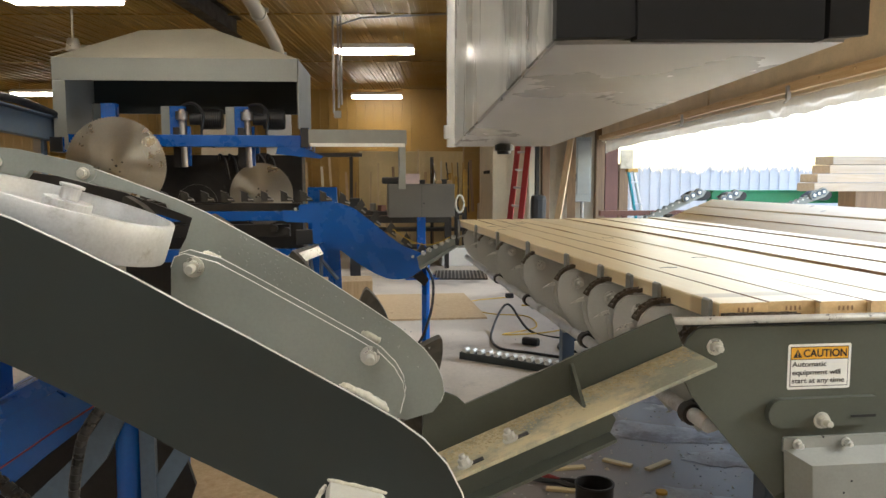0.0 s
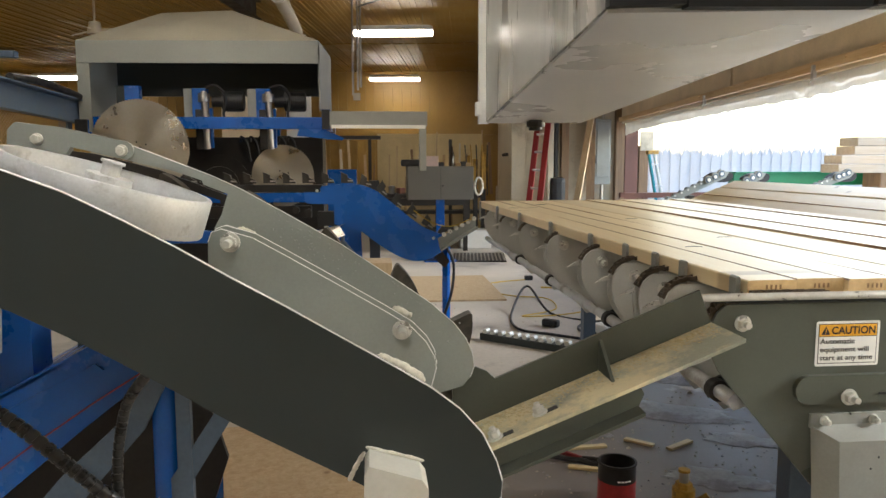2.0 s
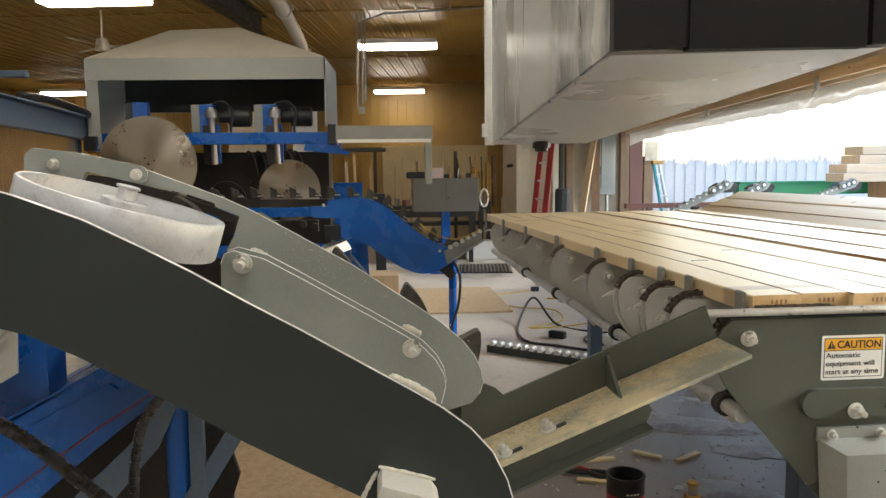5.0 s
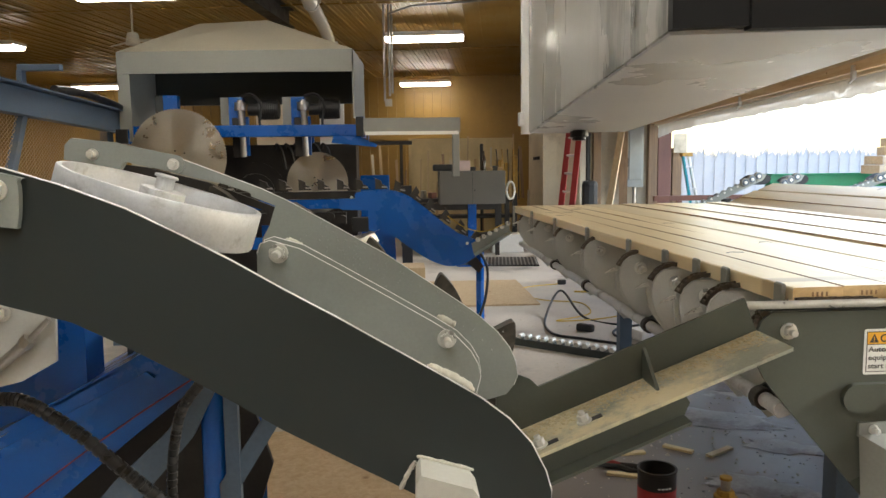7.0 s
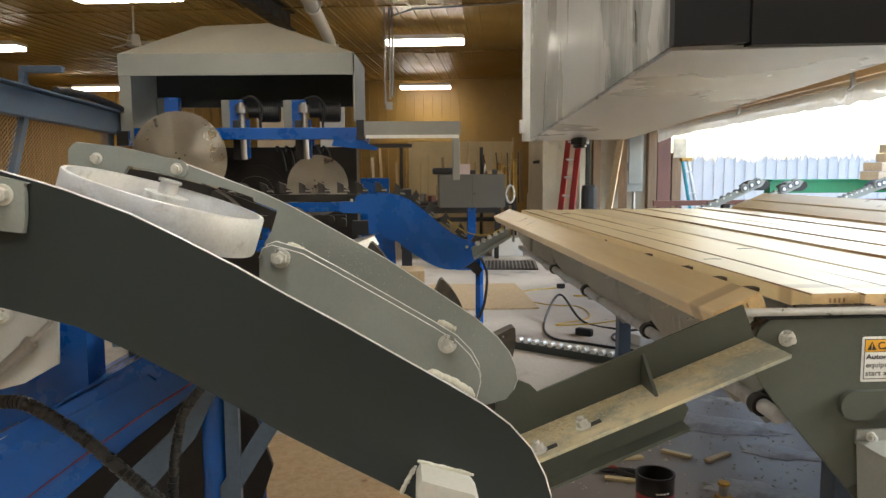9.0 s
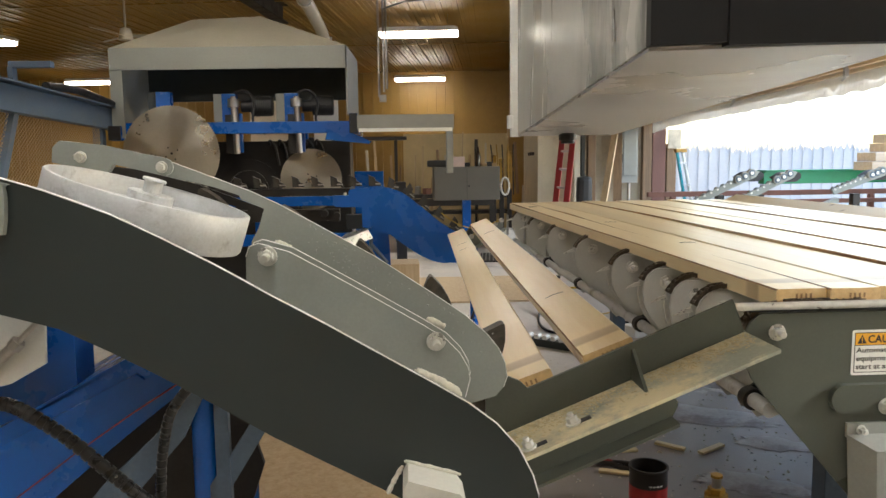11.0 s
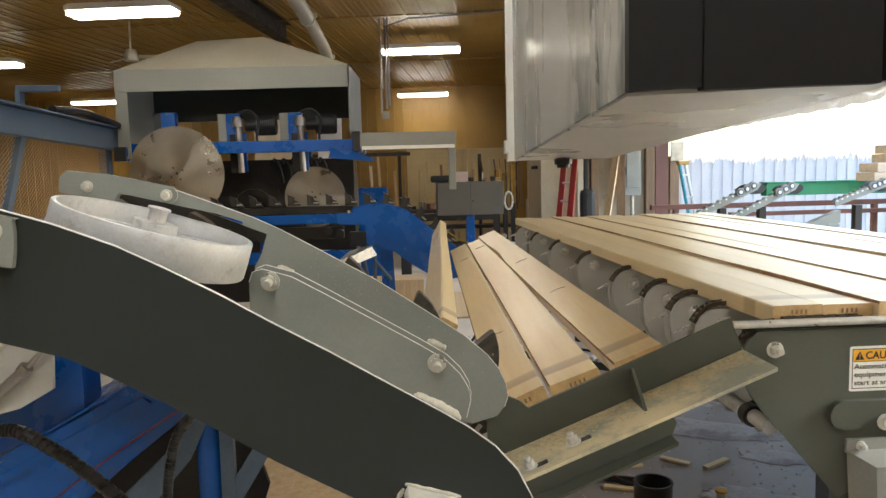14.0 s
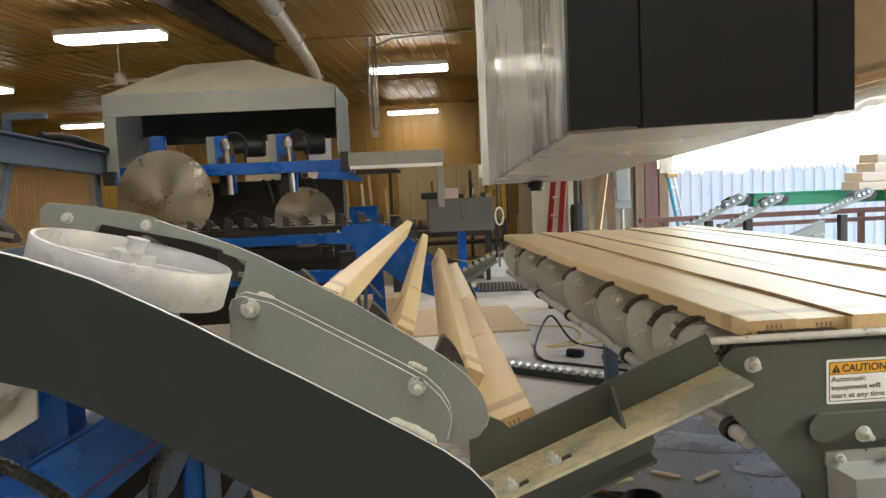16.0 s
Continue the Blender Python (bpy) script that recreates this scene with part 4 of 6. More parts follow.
        prism(bm, [(0.862, 1.085), (0.845, 1.082), (0.812, 1.062), (0.842, 1.068), (0.868, 1.072)], yc - 0.004, yc + 0.004)
        part("chain_finger", finish(bm, 0.001), ZINC, d, "bright pointed chain attachment")
        bm = bmesh.new()
        prism(bm, [(-0.007, -0.10), (0.005, -0.10), (0.005, 0.050), (0.0, 0.055), (-0.007, 0.050)], -0.020, 0.020)
        tab = part("stop_tab", finish(bm, 0.0015), GREY_LIGHT, d, "grey steel board stop")
        tabs.append((tab, 0.972 - 0.036 * (y - 1.86), y + 0.09))
    # frame
    for i, y in enumerate((2.0,) + PLATES):
        bm = bmesh.new()
        box(bm, (2.05, y + 0.03, 1.07), (1.7, 0.05, 0.12))
        part("chain_beam", finish(bm, 0.003), GREY, d)
    for x in (1.42, 2.6):
        bm = bmesh.new()
        box(bm, (x, 3.85, 0.96), (0.10, 4.0, 0.10))
        part("cross_beam", finish(bm, 0.004), GREY_DARK, d)
        for y in (2.3, 4.73) if x < 2 else (2.3, 4.35, 5.7):
            bm = bmesh.new()
            box(bm, (x, y, 0.455), (0.08, 0.08, 0.91))
            box(bm, (x, y, 0.006), (0.16, 0.16, 0.012))
            part("leg", finish(bm, 0.004), STEELBLUE, d, "grey-blue square leg")
    bm = bmesh.new()
    rod(bm, (0.96, 1.84, 0.866), (0.96, 6.1, 0.864), 0.021, 18)
    part("tail_shaft", finish(bm, smooth=True), ALU, d, "round pale steel shaft along the deck")
    for y in (1.95, 2.25, 2.9, 3.9, 4.75):
        bm = bmesh.new()
        rod(bm, (0.96, y - 0.02, 0.865), (0.96, y + 0.02, 0.865), 0.031, 20)
        part("shaft_collar", finish(bm, 0.003), DARKSTEEL, d)
        bm = bmesh.new()
        prism(bm, [(0.945, 0.835), (0.955, 0.885), (1.17, 1.01), (1.30, 1.01), (1.02, 0.825)], y + 0.02, y + 0.03)
        part("shaft_hanger", finish(bm, 0.001), GREY_DARK, d)
    return d, tabs


def build_sticker():
    t = thing("caution_label", "white and orange caution label stuck on the grey deck panel", "label", m=pose(1.156, 1.8093, 0.965))
    w, h = 0.178, 0.121
    def flat(name, x0, z0, x1, z1, y, m, label="", r=0.0):
        bm = bmesh.new()
        if r:
            pts = []
            for cx, cz, a0 in ((x1 - r, z1 - r, 0), (x0 + r, z1 - r, 90), (x0 + r, z0 + r, 180), (x1 - r, z0 + r, 270)):
                pts += [(cx + r * math.cos(math.radians(a0 + k * 30)), cz + r * math.sin(math.radians(a0 + k * 30))) for k in range(4)]
        else:
            pts = [(x0, z0), (x1, z0), (x1, z1), (x0, z1)]
        prism(bm, pts, -y, -y + 0.0003)
        part(name, finish(bm), m, t, label)
    flat("sheet", 0, 0, w, h, 0.0003, PAPER, "", 0.006)
    flat("border", 0.007, 0.007, w - 0.007, h - 0.007, 0.0007, INK)
    flat("white_field", 0.009, 0.009, w - 0.009, 0.079, 0.0011, PAPER)
    flat("orange_band", 0.009, 0.081, w - 0.009, h - 0.009, 0.0011, ORANGE, "orange heading band")
    bm = bmesh.new()
    prism(bm, [(0.014, 0.085), (0.039, 0.085), (0.0265, 0.108)], -0.0015, -0.0012)
    part("warning_triangle", finish(bm), INK, t)
    flat("exclamation_mark", 0.0255, 0.0915, 0.0275, 0.1015, 0.0019, ORANGE)
    flat("exclamation_dot", 0.0255, 0.0875, 0.0275, 0.0895, 0.0019, ORANGE)
    for name, txt, x, z, wide, size in (("heading", "CAUTION", 0.042, 0.087, 0.122, 0.028), ("line", "Automatic", 0.012, 0.061, 0.097, 0.019), ("line", "equipment will", 0.012, 0.039, 0.136, 0.019), ("line", "start at any time", 0.012, 0.017, 0.148, 0.019)):
        c = bpy.data.curves.new(name, 'FONT')
        c.body = txt
        c.size = size
        c.offset = 0.0006 if name == "heading" else 0.0003
        c.extrude = 0.0001
        ob = new(name, c)
        bpy.context.view_layer.update()
        sx = wide / max(ob.dimensions.x, 1e-4)
        dg = bpy.context.evaluated_depsgraph_get()
        me = bpy.data.meshes.new_from_object(ob.evaluated_get(dg))
        bpy.data.objects.remove(ob)
        me.transform(Matrix.Diagonal((sx, 1, 1, 1)))
        me.materials.clear()
        me.materials.append(INK)
        o = new(name, me)
        o.parent = t
        o.matrix_basis = pose(x, -0.0018, z, 90, 0, 0)
        tagged(o, 'black lettering "%s"' % txt)


# ---- boards ----
BW, BT, BL = 0.1398, 0.050, 3.98


def board_mesh(seed):
    """A sawn plank with eased, slightly wavy edges; origin on its top face, at the middle of the near end."""
    rnd = random.Random(seed)
    bm = bmesh.new()
    n = 24
    rings = []
    e = 0.004
    for k in range(n + 1):
        y = BL * k / n
        dz = 0.0025 * noise.noise((seed * 3.1, y * 0.6, 0))
        dx = 0.003 * noise.noise((seed * 5.7, y * 0.5, 3))
        wane = max(0, noise.noise((seed * 2.3, y * 0.9, 9)) - 0.15) * 0.03 if seed % 5 in (1, 2, 3) else 0
        h, b = BW / 2, -BT
        ring = [(-h + e + wane + dx, dz), (h - e + dx, dz), (h + dx, dz - e), (h + dx, b + e + dz), (h - e + dx, b + dz), (-h + e + dx, b + dz), (-h + dx, b + e + dz), (-h + dx, -e - wane * 0.8 + dz)]
        rings.append([bm.verts.new((x, y, z)) for x, z in ring])
    for a, b in zip(rings, rings[1:]):
        for k in range(8):
            f = bm.faces.new((a[k], b[k], b[(k + 1) % 8], a[(k + 1) % 8]))
            if k == 7 and seed % 5 in (1, 2, 3):
                f.material_index = 1
    for ring in (rings[0], rings[-1][::-1]):
        bm.faces.new(ring).material_index = 2
    return finish(bm)


def build_boards():
    out = []
    for i in range(15):
        t = thing("board", "long sawn pine plank, knotty and pale, on the chain deck" if i > 3 else "long sawn pine plank that tips off the deck", "lumber", "planks on the deck")
        part("plank", board_mesh(i), [PINE, BARK, ENDGRAIN], t)
        # grade stamp on the near end, pencil strokes on the face
        if i in (0, 1, 2, 3, 4, 5, 7):
            bm = bmesh.new()
            for k in range(4):
                box(bm, (-0.015 + k * 0.013, -0.0006, -0.019), (0.005, 0.001, 0.012))
            part("end_stamp", bm, mat("stamp_ink", (0.26, 0.15, 0.07), 0.7, bump=0.0), t, "faded stamped figures")
        rnd = random.Random(i)
        for k in range(2 if i < 4 else 0):
            y = rnd.uniform(0.3, 3.6)
            bm = bmesh.new()
            tube(bm, [(-0.03, y, 0.0012), (0.0, y + 0.012, 0.0012), (0.035, y - 0.004, 0.0012)], 0.0008, 5)
            part("pencil_mark", bm, DARKSTEEL, t)
        out.append(t)
    return out


def build_cabinet():
    """The control cabinet hanging over the deck's corner."""
    t = thing("control_cabinet", "grey control cabinet with black front covers, hung from above", "cabinet")
    F, B = 0.63, 1.677
    zf, zb = 1.635, 1.593
    def quad8(name, c, m, label="", bev=0.002):
        bm = bmesh.new()
        vs = [bm.verts.new(p) for p in c]
        for f in ((0, 1, 2, 3), (4, 7, 6, 5), (0, 4, 5, 1), (1, 5, 6, 2), (2, 6, 7, 3), (3, 7, 4, 0)):
            bm.faces.new([vs[i] for i in f])
        return part(name, finish(bm, bev), m, t, label)
    H = 2.45
    quad8("body", [(0.196, F, zf), (0.470, F + 0.012, zf + 0.010), (0.468, B - 0.03, zb), (0.256, B, zb), (0.196, F, H), (0.470, F, H), (0.468, B - 0.03, H), (0.256, B, H)], BOXGREY, "pale grey cabinet shell with smudges", 0.004)
    quad8("bottom_plate", [(0.199, F + 0.003, zf - 0.003), (0.467, F + 0.015, zf + 0.007), (0.465, B - 0.033, zb - 0.003), (0.259, B - 0.006, zb - 0.003), (0.199, F + 0.003, zf + 0.002), (0.467, F + 0.015, zf + 0.012), (0.465, B - 0.033, zb + 0.002), (0.259, B - 0.006, zb + 0.002)], UNDERSIDE, "clean bottom plate in a lit, paler grey", 0.0008)
    quad8("back_flange", [(0.240, B - 0.004, zb - 0.004), (0.262, B - 0.004, zb - 0.004), (0.262, B + 0.012, zb - 0.004), (0.240, B + 0.012, zb - 0.004), (0.240, B - 0.004, H), (0.262, B - 0.004, H), (0.262, B + 0.012, H), (0.240, B + 0.012, H)], PAPER, "white edge flange")
    for x0, x1, dz, dy in ((0.196, 0.263, 0.0, 0.0), (0.2635, 0.428, 0.0, -0.003), (0.4360, 0.472, 0.006, 0.002)):
        quad8("front_cover", [(x0, F - 0.012 + dy, zf + dz), (x1, F - 0.012 + dy, zf + dz + 0.003), (x1, F, zf + dz + 0.003), (x0, F, zf + dz), (x0, F - 0.012 + dy, H), (x1, F - 0.012 + dy, H), (x1, F, H), (x0, F, H)], BOXBLACK, "matt black front cover")
    bm = bmesh.new()
    rod(bm, (0.351, 1.59, 1.571), (0.351, 1.59, 1.60), 0.015, 12)
    rod(bm, (0.351, 1.59, 1.578), (0.351, 1.59, 1.591), 0.020, 12)
    part("cable_gland", finish(bm, 0.002), BLACK, t, "black plastic cable gland")
    bm = bmesh.new()
    box(bm, (0.238, 1.672, 1.622), (0.012, 0.02, 0.03))
    part("hinge", finish(bm, 0.002), PAPER, t)
    bm = bmesh.new()
    box(bm, (0.206, 0.70, 1.668), (0.006, 0.02, 0.022))
    part("latch", finish(bm, 0.002), BLACK, t)
    bm = bmesh.new()
    box(bm, (0.33, 1.2, 3.1), (0.10, 0.10, 1.3))
    box(bm, (0.33, 1.2, 3.74), (0.25, 0.25, 0.02))
    part("hanger_post", finish(bm, 0.003), GREY, t, "square steel hanger post")


# ---- saw station ----
def saw_blade(parent, c, r, teeth, m, label):
    bm = bmesh.new()
    pts = []
    for k in range(teeth):
        for f, q in ((0.0, 0.982), (0.15, 1.0), (0.45, 0.993), (0.7, 0.982)):
            a = -(k + f) / teeth * math.tau
            pts.append((c[0] + r * q * math.cos(a), c[2] + r * q * math.sin(a)))
    prism(bm, pts, c[1] - 0.002, c[1] + 0.002)
    b = part("saw_blade", bm, m, parent, label)
    bm = bmesh.new()
    rod(bm, (c[0], c[1] - 0.003, c[2]), (c[0], c[1] + 0.02, c[2]), 0.010, 16)
    part("arbor_hole", bm, BLACK, b)
    for k in range(4):
        a = math.radians(30 + 90 * k)
        x, z = c[0] + 0.055 * math.cos(a), c[2] + 0.055 * math.sin(a)
        bm = bmesh.new()
        rod(bm, (x, c[1] - 0.003, z), (x, c[1], z), 0.007, 10)
        part("pin_hole", bm, BLACK, b)
    bm = bmesh.new()
    n = 64
    for k in range(n):
        a0, a1 = k / n * math.tau, (k + 1) / n * math.tau
        q = [bm.verts.new((c[0] + rr * math.cos(a), c[1] - 0.0026, c[2] + rr * math.sin(a))) for rr, a in ((r * 0.62, a0), (r * 0.625, a0), (r * 0.625, a1), (r * 0.62, a1))]
        bm.faces.new(q)
    part("tension_ring", bm, STEEL, b)
    return b


def build_saws():
    s = thing("trim_saw", "blue trim saw under a grey sheet-metal hood, with round blades", "saw machine")
    F, B = 6.5, 7.5
    x0, x1 = -2.385, -0.415
    bm = bmesh.new()
    prism(bm, [(x0, 2.31), (x1, 2.325), (x1, 2.51), (x0, 2.49)], F, F + 0.02)
    part("hood_front", finish(bm, 0.004), HOOD, s)
    bm = bmesh.new()
    q = [bm.verts.new(p) for p in ((x0, F + 0.001, 2.49), (x1, F + 0.001, 2.51), (x1 + 0.045, B, 2.515), (x0, B, 2.50), (-1.80, 6.95, 2.80), (-1.20, 6.95, 2.83), (-1.20, 7.2, 2.83), (-1.80, 7.2, 2.80))]
    for f in ((0, 1, 5, 4), (1, 2, 6, 5), (2, 3, 7, 6), (3, 0, 4, 7), (4, 5, 6, 7), (0, 3, 2, 1)):
        bm.faces.new([q[i] for i in f])
    # light from above on the sloping top is put into this paler hood colour
    part("hood_top", finish(bm, 0.005), mat("lit_hood_paint", (0.44, 0.415, 0.33), 0.6, var=0.12, scale=1.5, fine=60, bump=0.05, dirt=(0.34, 0.31, 0.24), dirt_at=0.6), s, "pyramid hood top, painted paler for the light from above")
    bm = bmesh.new()
    w = [bm.verts.new(p) for p in ((x1 - 0.012, F, 1.93), (x1, F, 1.93), (x1, F, 2.505), (x1 - 0.012, F, 2.505), (x1 + 0.03, B, 1.96), (x1 + 0.045, B, 1.96), (x1 + 0.045, B, 2.51), (x1 + 0.03, B, 2.51))]
    for f in ((0, 1, 2, 3), (4, 7, 6, 5), (0, 4, 5, 1), (1, 5, 6, 2), (2, 6, 7, 3), (3, 7, 4, 0)):
        bm.faces.new([w[i] for i in f])
    part("hood_side", finish(bm, 0.003), HOOD, s)
    bm = bmesh.new()
    prism(bm, [(x0, 1.75), (x0 + 0.10, 1.75), (x0 + 0.10, 2.308), (x0, 2.308)], F, F + 0.02)
    part("hood_post", finish(bm, 0.003), HOOD, s)
    bm = bmesh.new()
    prism(bm, [(x0, 1.75), (x0 + 0.012, 1.75), (x0 + 0.012, 2.48), (x0, 2.48)], F + 0.022, B)
    part("hood_side", finish(bm, 0.003), HOOD, s)
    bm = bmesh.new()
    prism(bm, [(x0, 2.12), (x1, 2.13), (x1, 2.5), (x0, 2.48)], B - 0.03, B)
    # the shade inside the hood is put into this panel's dark colour
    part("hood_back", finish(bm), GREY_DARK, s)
    # blue frame
    def bar(name, c, sz, m=BLUE, label=""):
        bm = bmesh.new()
        box(bm, c, sz)
        return part(name, finish(bm, 0.005), m, s, label)
    bar("cross_tube", (-1.39, 6.62, 1.83), (2.0, 0.10, 0.10))
    bar("tube_end", (-0.37, 6.46, 1.855), (0.065, 0.02, 0.165), BLACK, "open dark tube end")
    bar("tube_end", (-2.36, 6.46, 1.79), (0.10, 0.02, 0.12), BLACK)
    bar("side_tube", (-0.37, 7.0, 1.855), (0.07, 1.06, 0.17))
    bar("side_tube", (-2.36, 7.0, 1.79), (0.10, 1.06, 0.12))
    for x, y in ((-2.36, 7.55), (-1.0, 8.2)):
        bar("leg", (x, y, 0.92), (0.10, 0.10, 1.84))
    bm = bmesh.new()
    prism(bm, [(-0.60, 1.78), (-0.40, 1.78), (-0.22, 1.70), (-0.24, 1.68), (-0.62, 1.72)], 6.52, 6.56)
    part("corner_gusset", finish(bm, 0.003), BLUE, s)
    # grey bracket
    bm = bmesh.new()
    box(bm, (0.075, 6.5, 1.862), (0.83, 0.09, 0.125))
    box(bm, (0.453, 6.5, 1.63), (0.058, 0.08, 0.42))
    part("swing_bracket", finish(bm, 0.004), GREY_LIGHT, s, "grey steel bracket arm")
    bm = bmesh.new()
    box(bm, (0.075, 6.456, 1.795), (0.80, 0.012, 0.03))
    part("bracket_lip", finish(bm, 0.002), PAPER, s, "bright bracket lip")
    saw_blade(s, (-1.865, 6.34, 1.615), 0.395, 96, BLADE, "large bright saw blade with fine teeth")
    saw_blade(s, (-0.80, 7.0, 1.37), 0.285, 72, BLADE, "bright saw blade behind the lug chain")
    saw_blade(s, (-1.43, 7.3, 1.27), 0.30, 72, DARKSTEEL, "dull dark saw blade")
    # saw heads
    for x, z, w in ((-1.44, 2.03, 0.0), (-0.90, 2.03, 0.0), (-2.0, 2.05, 0.0)):
        bm = bmesh.new()
        box(bm, (x - 0.02, 6.75, z - 0.06), (0.12, 0.10, 0.32))
        part("head_plate", finish(bm, 0.004), BLUE, s)
        bm = bmesh.new()
        box(bm, (x - 0.12, 6.8, z - 0.02), (0.08, 0.12, 0.24))
        part("gearbox", finish(bm, 0.006), GREY_DARK if x < -1.9 else HOOD, s)
        if x > -1.9:
            bm = bmesh.new()
            box(bm, (x - 0.01, 6.72, z - 0.25), (0.09, 0.06, 0.34))
            part("slide_plate", finish(bm, 0.004), DARKSTEEL, s, "dark saw head slide")
            bm = bmesh.new()
            box(bm, (x + 0.075, 6.72, z - 0.24), (0.025, 0.05, 0.34))
            part("slide_guide", finish(bm, 0.003), BLUE, s)
            bm = bmesh.new()
            rod(bm, (x + 0.06, 6.85, z), (x + 0.15, 6.85, z), 0.05, 20)
            rod(bm, (x + 0.15, 6.85, z), (x + 0.335, 6.85, z), 0.083, 24)
            motor = part("motor", finish(bm, 0.004), BLACK, s, "black finned electric motor")
            for k in range(9):
                bm = bmesh.new()
                rod(bm, (x + 0.165 + k * 0.018, 6.85, z), (x + 0.173 + k * 0.018, 6.85, z), 0.090, 24)
                part("cooling_fin", bm, BLACK, motor)
            bm = bmesh.new()
            rod(bm, (x + 0.03, 6.66, z + 0.07), (x + 0.045, 6.66, z - 0.42), 0.026, 18)
            rod(bm, (x + 0.03, 6.66, z - 0.02), (x + 0.03, 6.66, z + 0.05), 0.05, 18)
            part("air_cylinder", finish(bm, 0.002, True), STEEL, s, "shiny steel air cylinder")
            bm = bmesh.new()
            tube(bm, curve([(x + 0.05, 6.62, z + 0.10), (x + 0.15, 6.58, z + 0.11), (x + 0.22, 6.6, z + 0.02), (x + 0.20, 6.62, z - 0.15), (x + 0.30, 6.64, z - 0.25)], 6), 0.012, 8)
            part("air_hose", finish(bm, smooth=True), BLACK, s)
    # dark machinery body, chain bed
    # one near-black block fills the bay behind the blades
    bar("saw_body", (-1.33, 7.85, 1.02), (1.72, 0.5, 1.44), DARKSTEEL, "dark machine body behind the saw blades")
    for k in range(6):
        bm = bmesh.new()
        x = -1.25 + k * 0.09
        tube(bm, curve([(x, 7.5, 1.70), (x + 0.02, 7.40, 1.74), (x + 0.07, 7.40, 1.68), (x + 0.10, 7.42, 1.50)], 5), 0.012, 7)
        part("air_hose", finish(bm, smooth=True), BLACK, s)
    bar("chain_bed", (-1.5, 6.33, 1.28), (2.2, 0.10, 0.06), DARKSTEEL)
    bar("bed_beam", (-1.5, 6.34, 1.205), (2.2, 0.12, 0.08))
    bar("bed_beam", (-1.5, 6.40, 1.08), (2.0, 0.08, 0.10), DARKSTEEL)
    bar("bed_beam", (-1.2, 6.36, 0.88), (1.6, 0.10, 0.10))
    for x in (-0.16, -1.2, -2.2):
        bar("leg", (x, 6.5, 0.52), (0.06, 0.10, 1.04))
    bar("air_valve", (-0.36, 6.28, 1.03), (0.16, 0.10, 0.12), BLACK)
    for k in range(3):
        bm = bmesh.new()
        rod(bm, (-0.62 + k * 0.1, 6.27, 1.10 - k * 0.02), (-0.62 + k * 0.1, 6.33, 1.10 - k * 0.02), 0.03, 14)
        part("fitting", finish(bm, 0.002), DARKSTEEL, s)
    bm = bmesh.new()
    pl = [(-0.545, 1.252), (-0.54, 1.17), (-0.515, 1.158), (-0.305, 1.15), (-0.303, 0.985), (-0.07, 0.915), (-0.02, 0.875)] + smooth2([(0.08, 0.80), (0.20, 0.725), (0.328, 0.675), (0.43, 0.672), (0.53, 0.702), (0.592, 0.77), (0.605, 0.84), (0.590, 0.89)], 3) + smooth2([(0.45, 0.945), (0.33, 1.03), (0.213, 1.129), (0.12, 1.205), (0.03, 1.268), (-0.07, 1.307), (-0.16, 1.319), (-0.30, 1.310), (-0.405, 1.297), (-0.41, 1.25)], 3)
    prism(bm, pl, 6.22, 6.245)
    part("infeed_plate", finish(bm, 0.003), BLUE, s, "blue curved infeed side plate")
    for p in ((-0.44, 6.22, 1.262), (0.52, 6.22, 0.86)):
        bolt(s, p, 0.010, 0.024)
    bm = bmesh.new()
    prism(bm, [(0.52, 0.69), (0.62, 0.60), (0.66, 0.66), (0.60, 0.74)], 6.25, 6.27)
    part("lower_lug", finish(bm), DARKSTEEL, s)
    bm = bmesh.new()
    prism(bm, [(-0.20, 0.95), (-0.09, 0.95), (-0.06, 0.25), (-0.12, 0.25)], 6.40, 6.46)
    part("leg_plate", finish(bm, 0.004), BLUE, s)
    bm = bmesh.new()
    q = [bm.verts.new(p) for p in ((-0.520, 6.05, 0.880), (-0.250, 6.05, 0.985), (-0.190, 6.30, 0.995), (-0.450, 6.30, 0.925), (-0.450, 6.00, 0.820), (-0.210, 6.00, 0.915), (-0.520, 6.05, 0.872), (-0.250, 6.05, 0.977))]
    for f in ((0, 1, 2, 3), (6, 4, 5, 7), (0, 6, 7, 1)):
        bm.faces.new([q[i] for i in f])
    bmesh.ops.solidify(bm, geom=bm.faces[:], thickness=0.003)
    part("deflector", finish(bm), ZINC, s, "bent bright deflector sheet")
    for a, b in (((-0.230, 6.10, 0.915), (-0.240, 6.10, 0.535)), ((-0.230, 6.10, 0.855), (-0.100, 6.10, 0.695)), ((-0.320, 6.12, 0.855), (-0.270, 6.12, 0.535))):
        bm = bmesh.new()
        rod(bm, a, b, 0.016, 4)
        part("deflector_stay", finish(bm, 0.002), STEELBLUE, s, "thin steel-blue stay")
    bm = bmesh.new()
    rod(bm, (-0.570, 6.20, 0.535), (-0.070, 6.20, 0.535), 0.02, 4)
    part("stay_rail", finish(bm, 0.002), BLUE, s)
    bm = bmesh.new()
    tube(bm, curve([(0.62, 6.3, 0.80), (0.70, 6.3, 0.62), (0.66, 6.3, 0.30), (0.50, 6.35, 0.04), (0.0, 6.4, 0.02), (-0.6, 6.5, 0.02)], 8), 0.012, 8)
    part("cable", finish(bm, smooth=True), BLACK, s)
    lugs = [fin(s, 6.27, LUGSTEEL) for k in range(22)]
    # guard at the outfeed side: beam, strut, expanded mesh
    g = thing("mesh_guard", "steel-blue guard frame with expanded metal mesh", "guard")
    bm = bmesh.new()
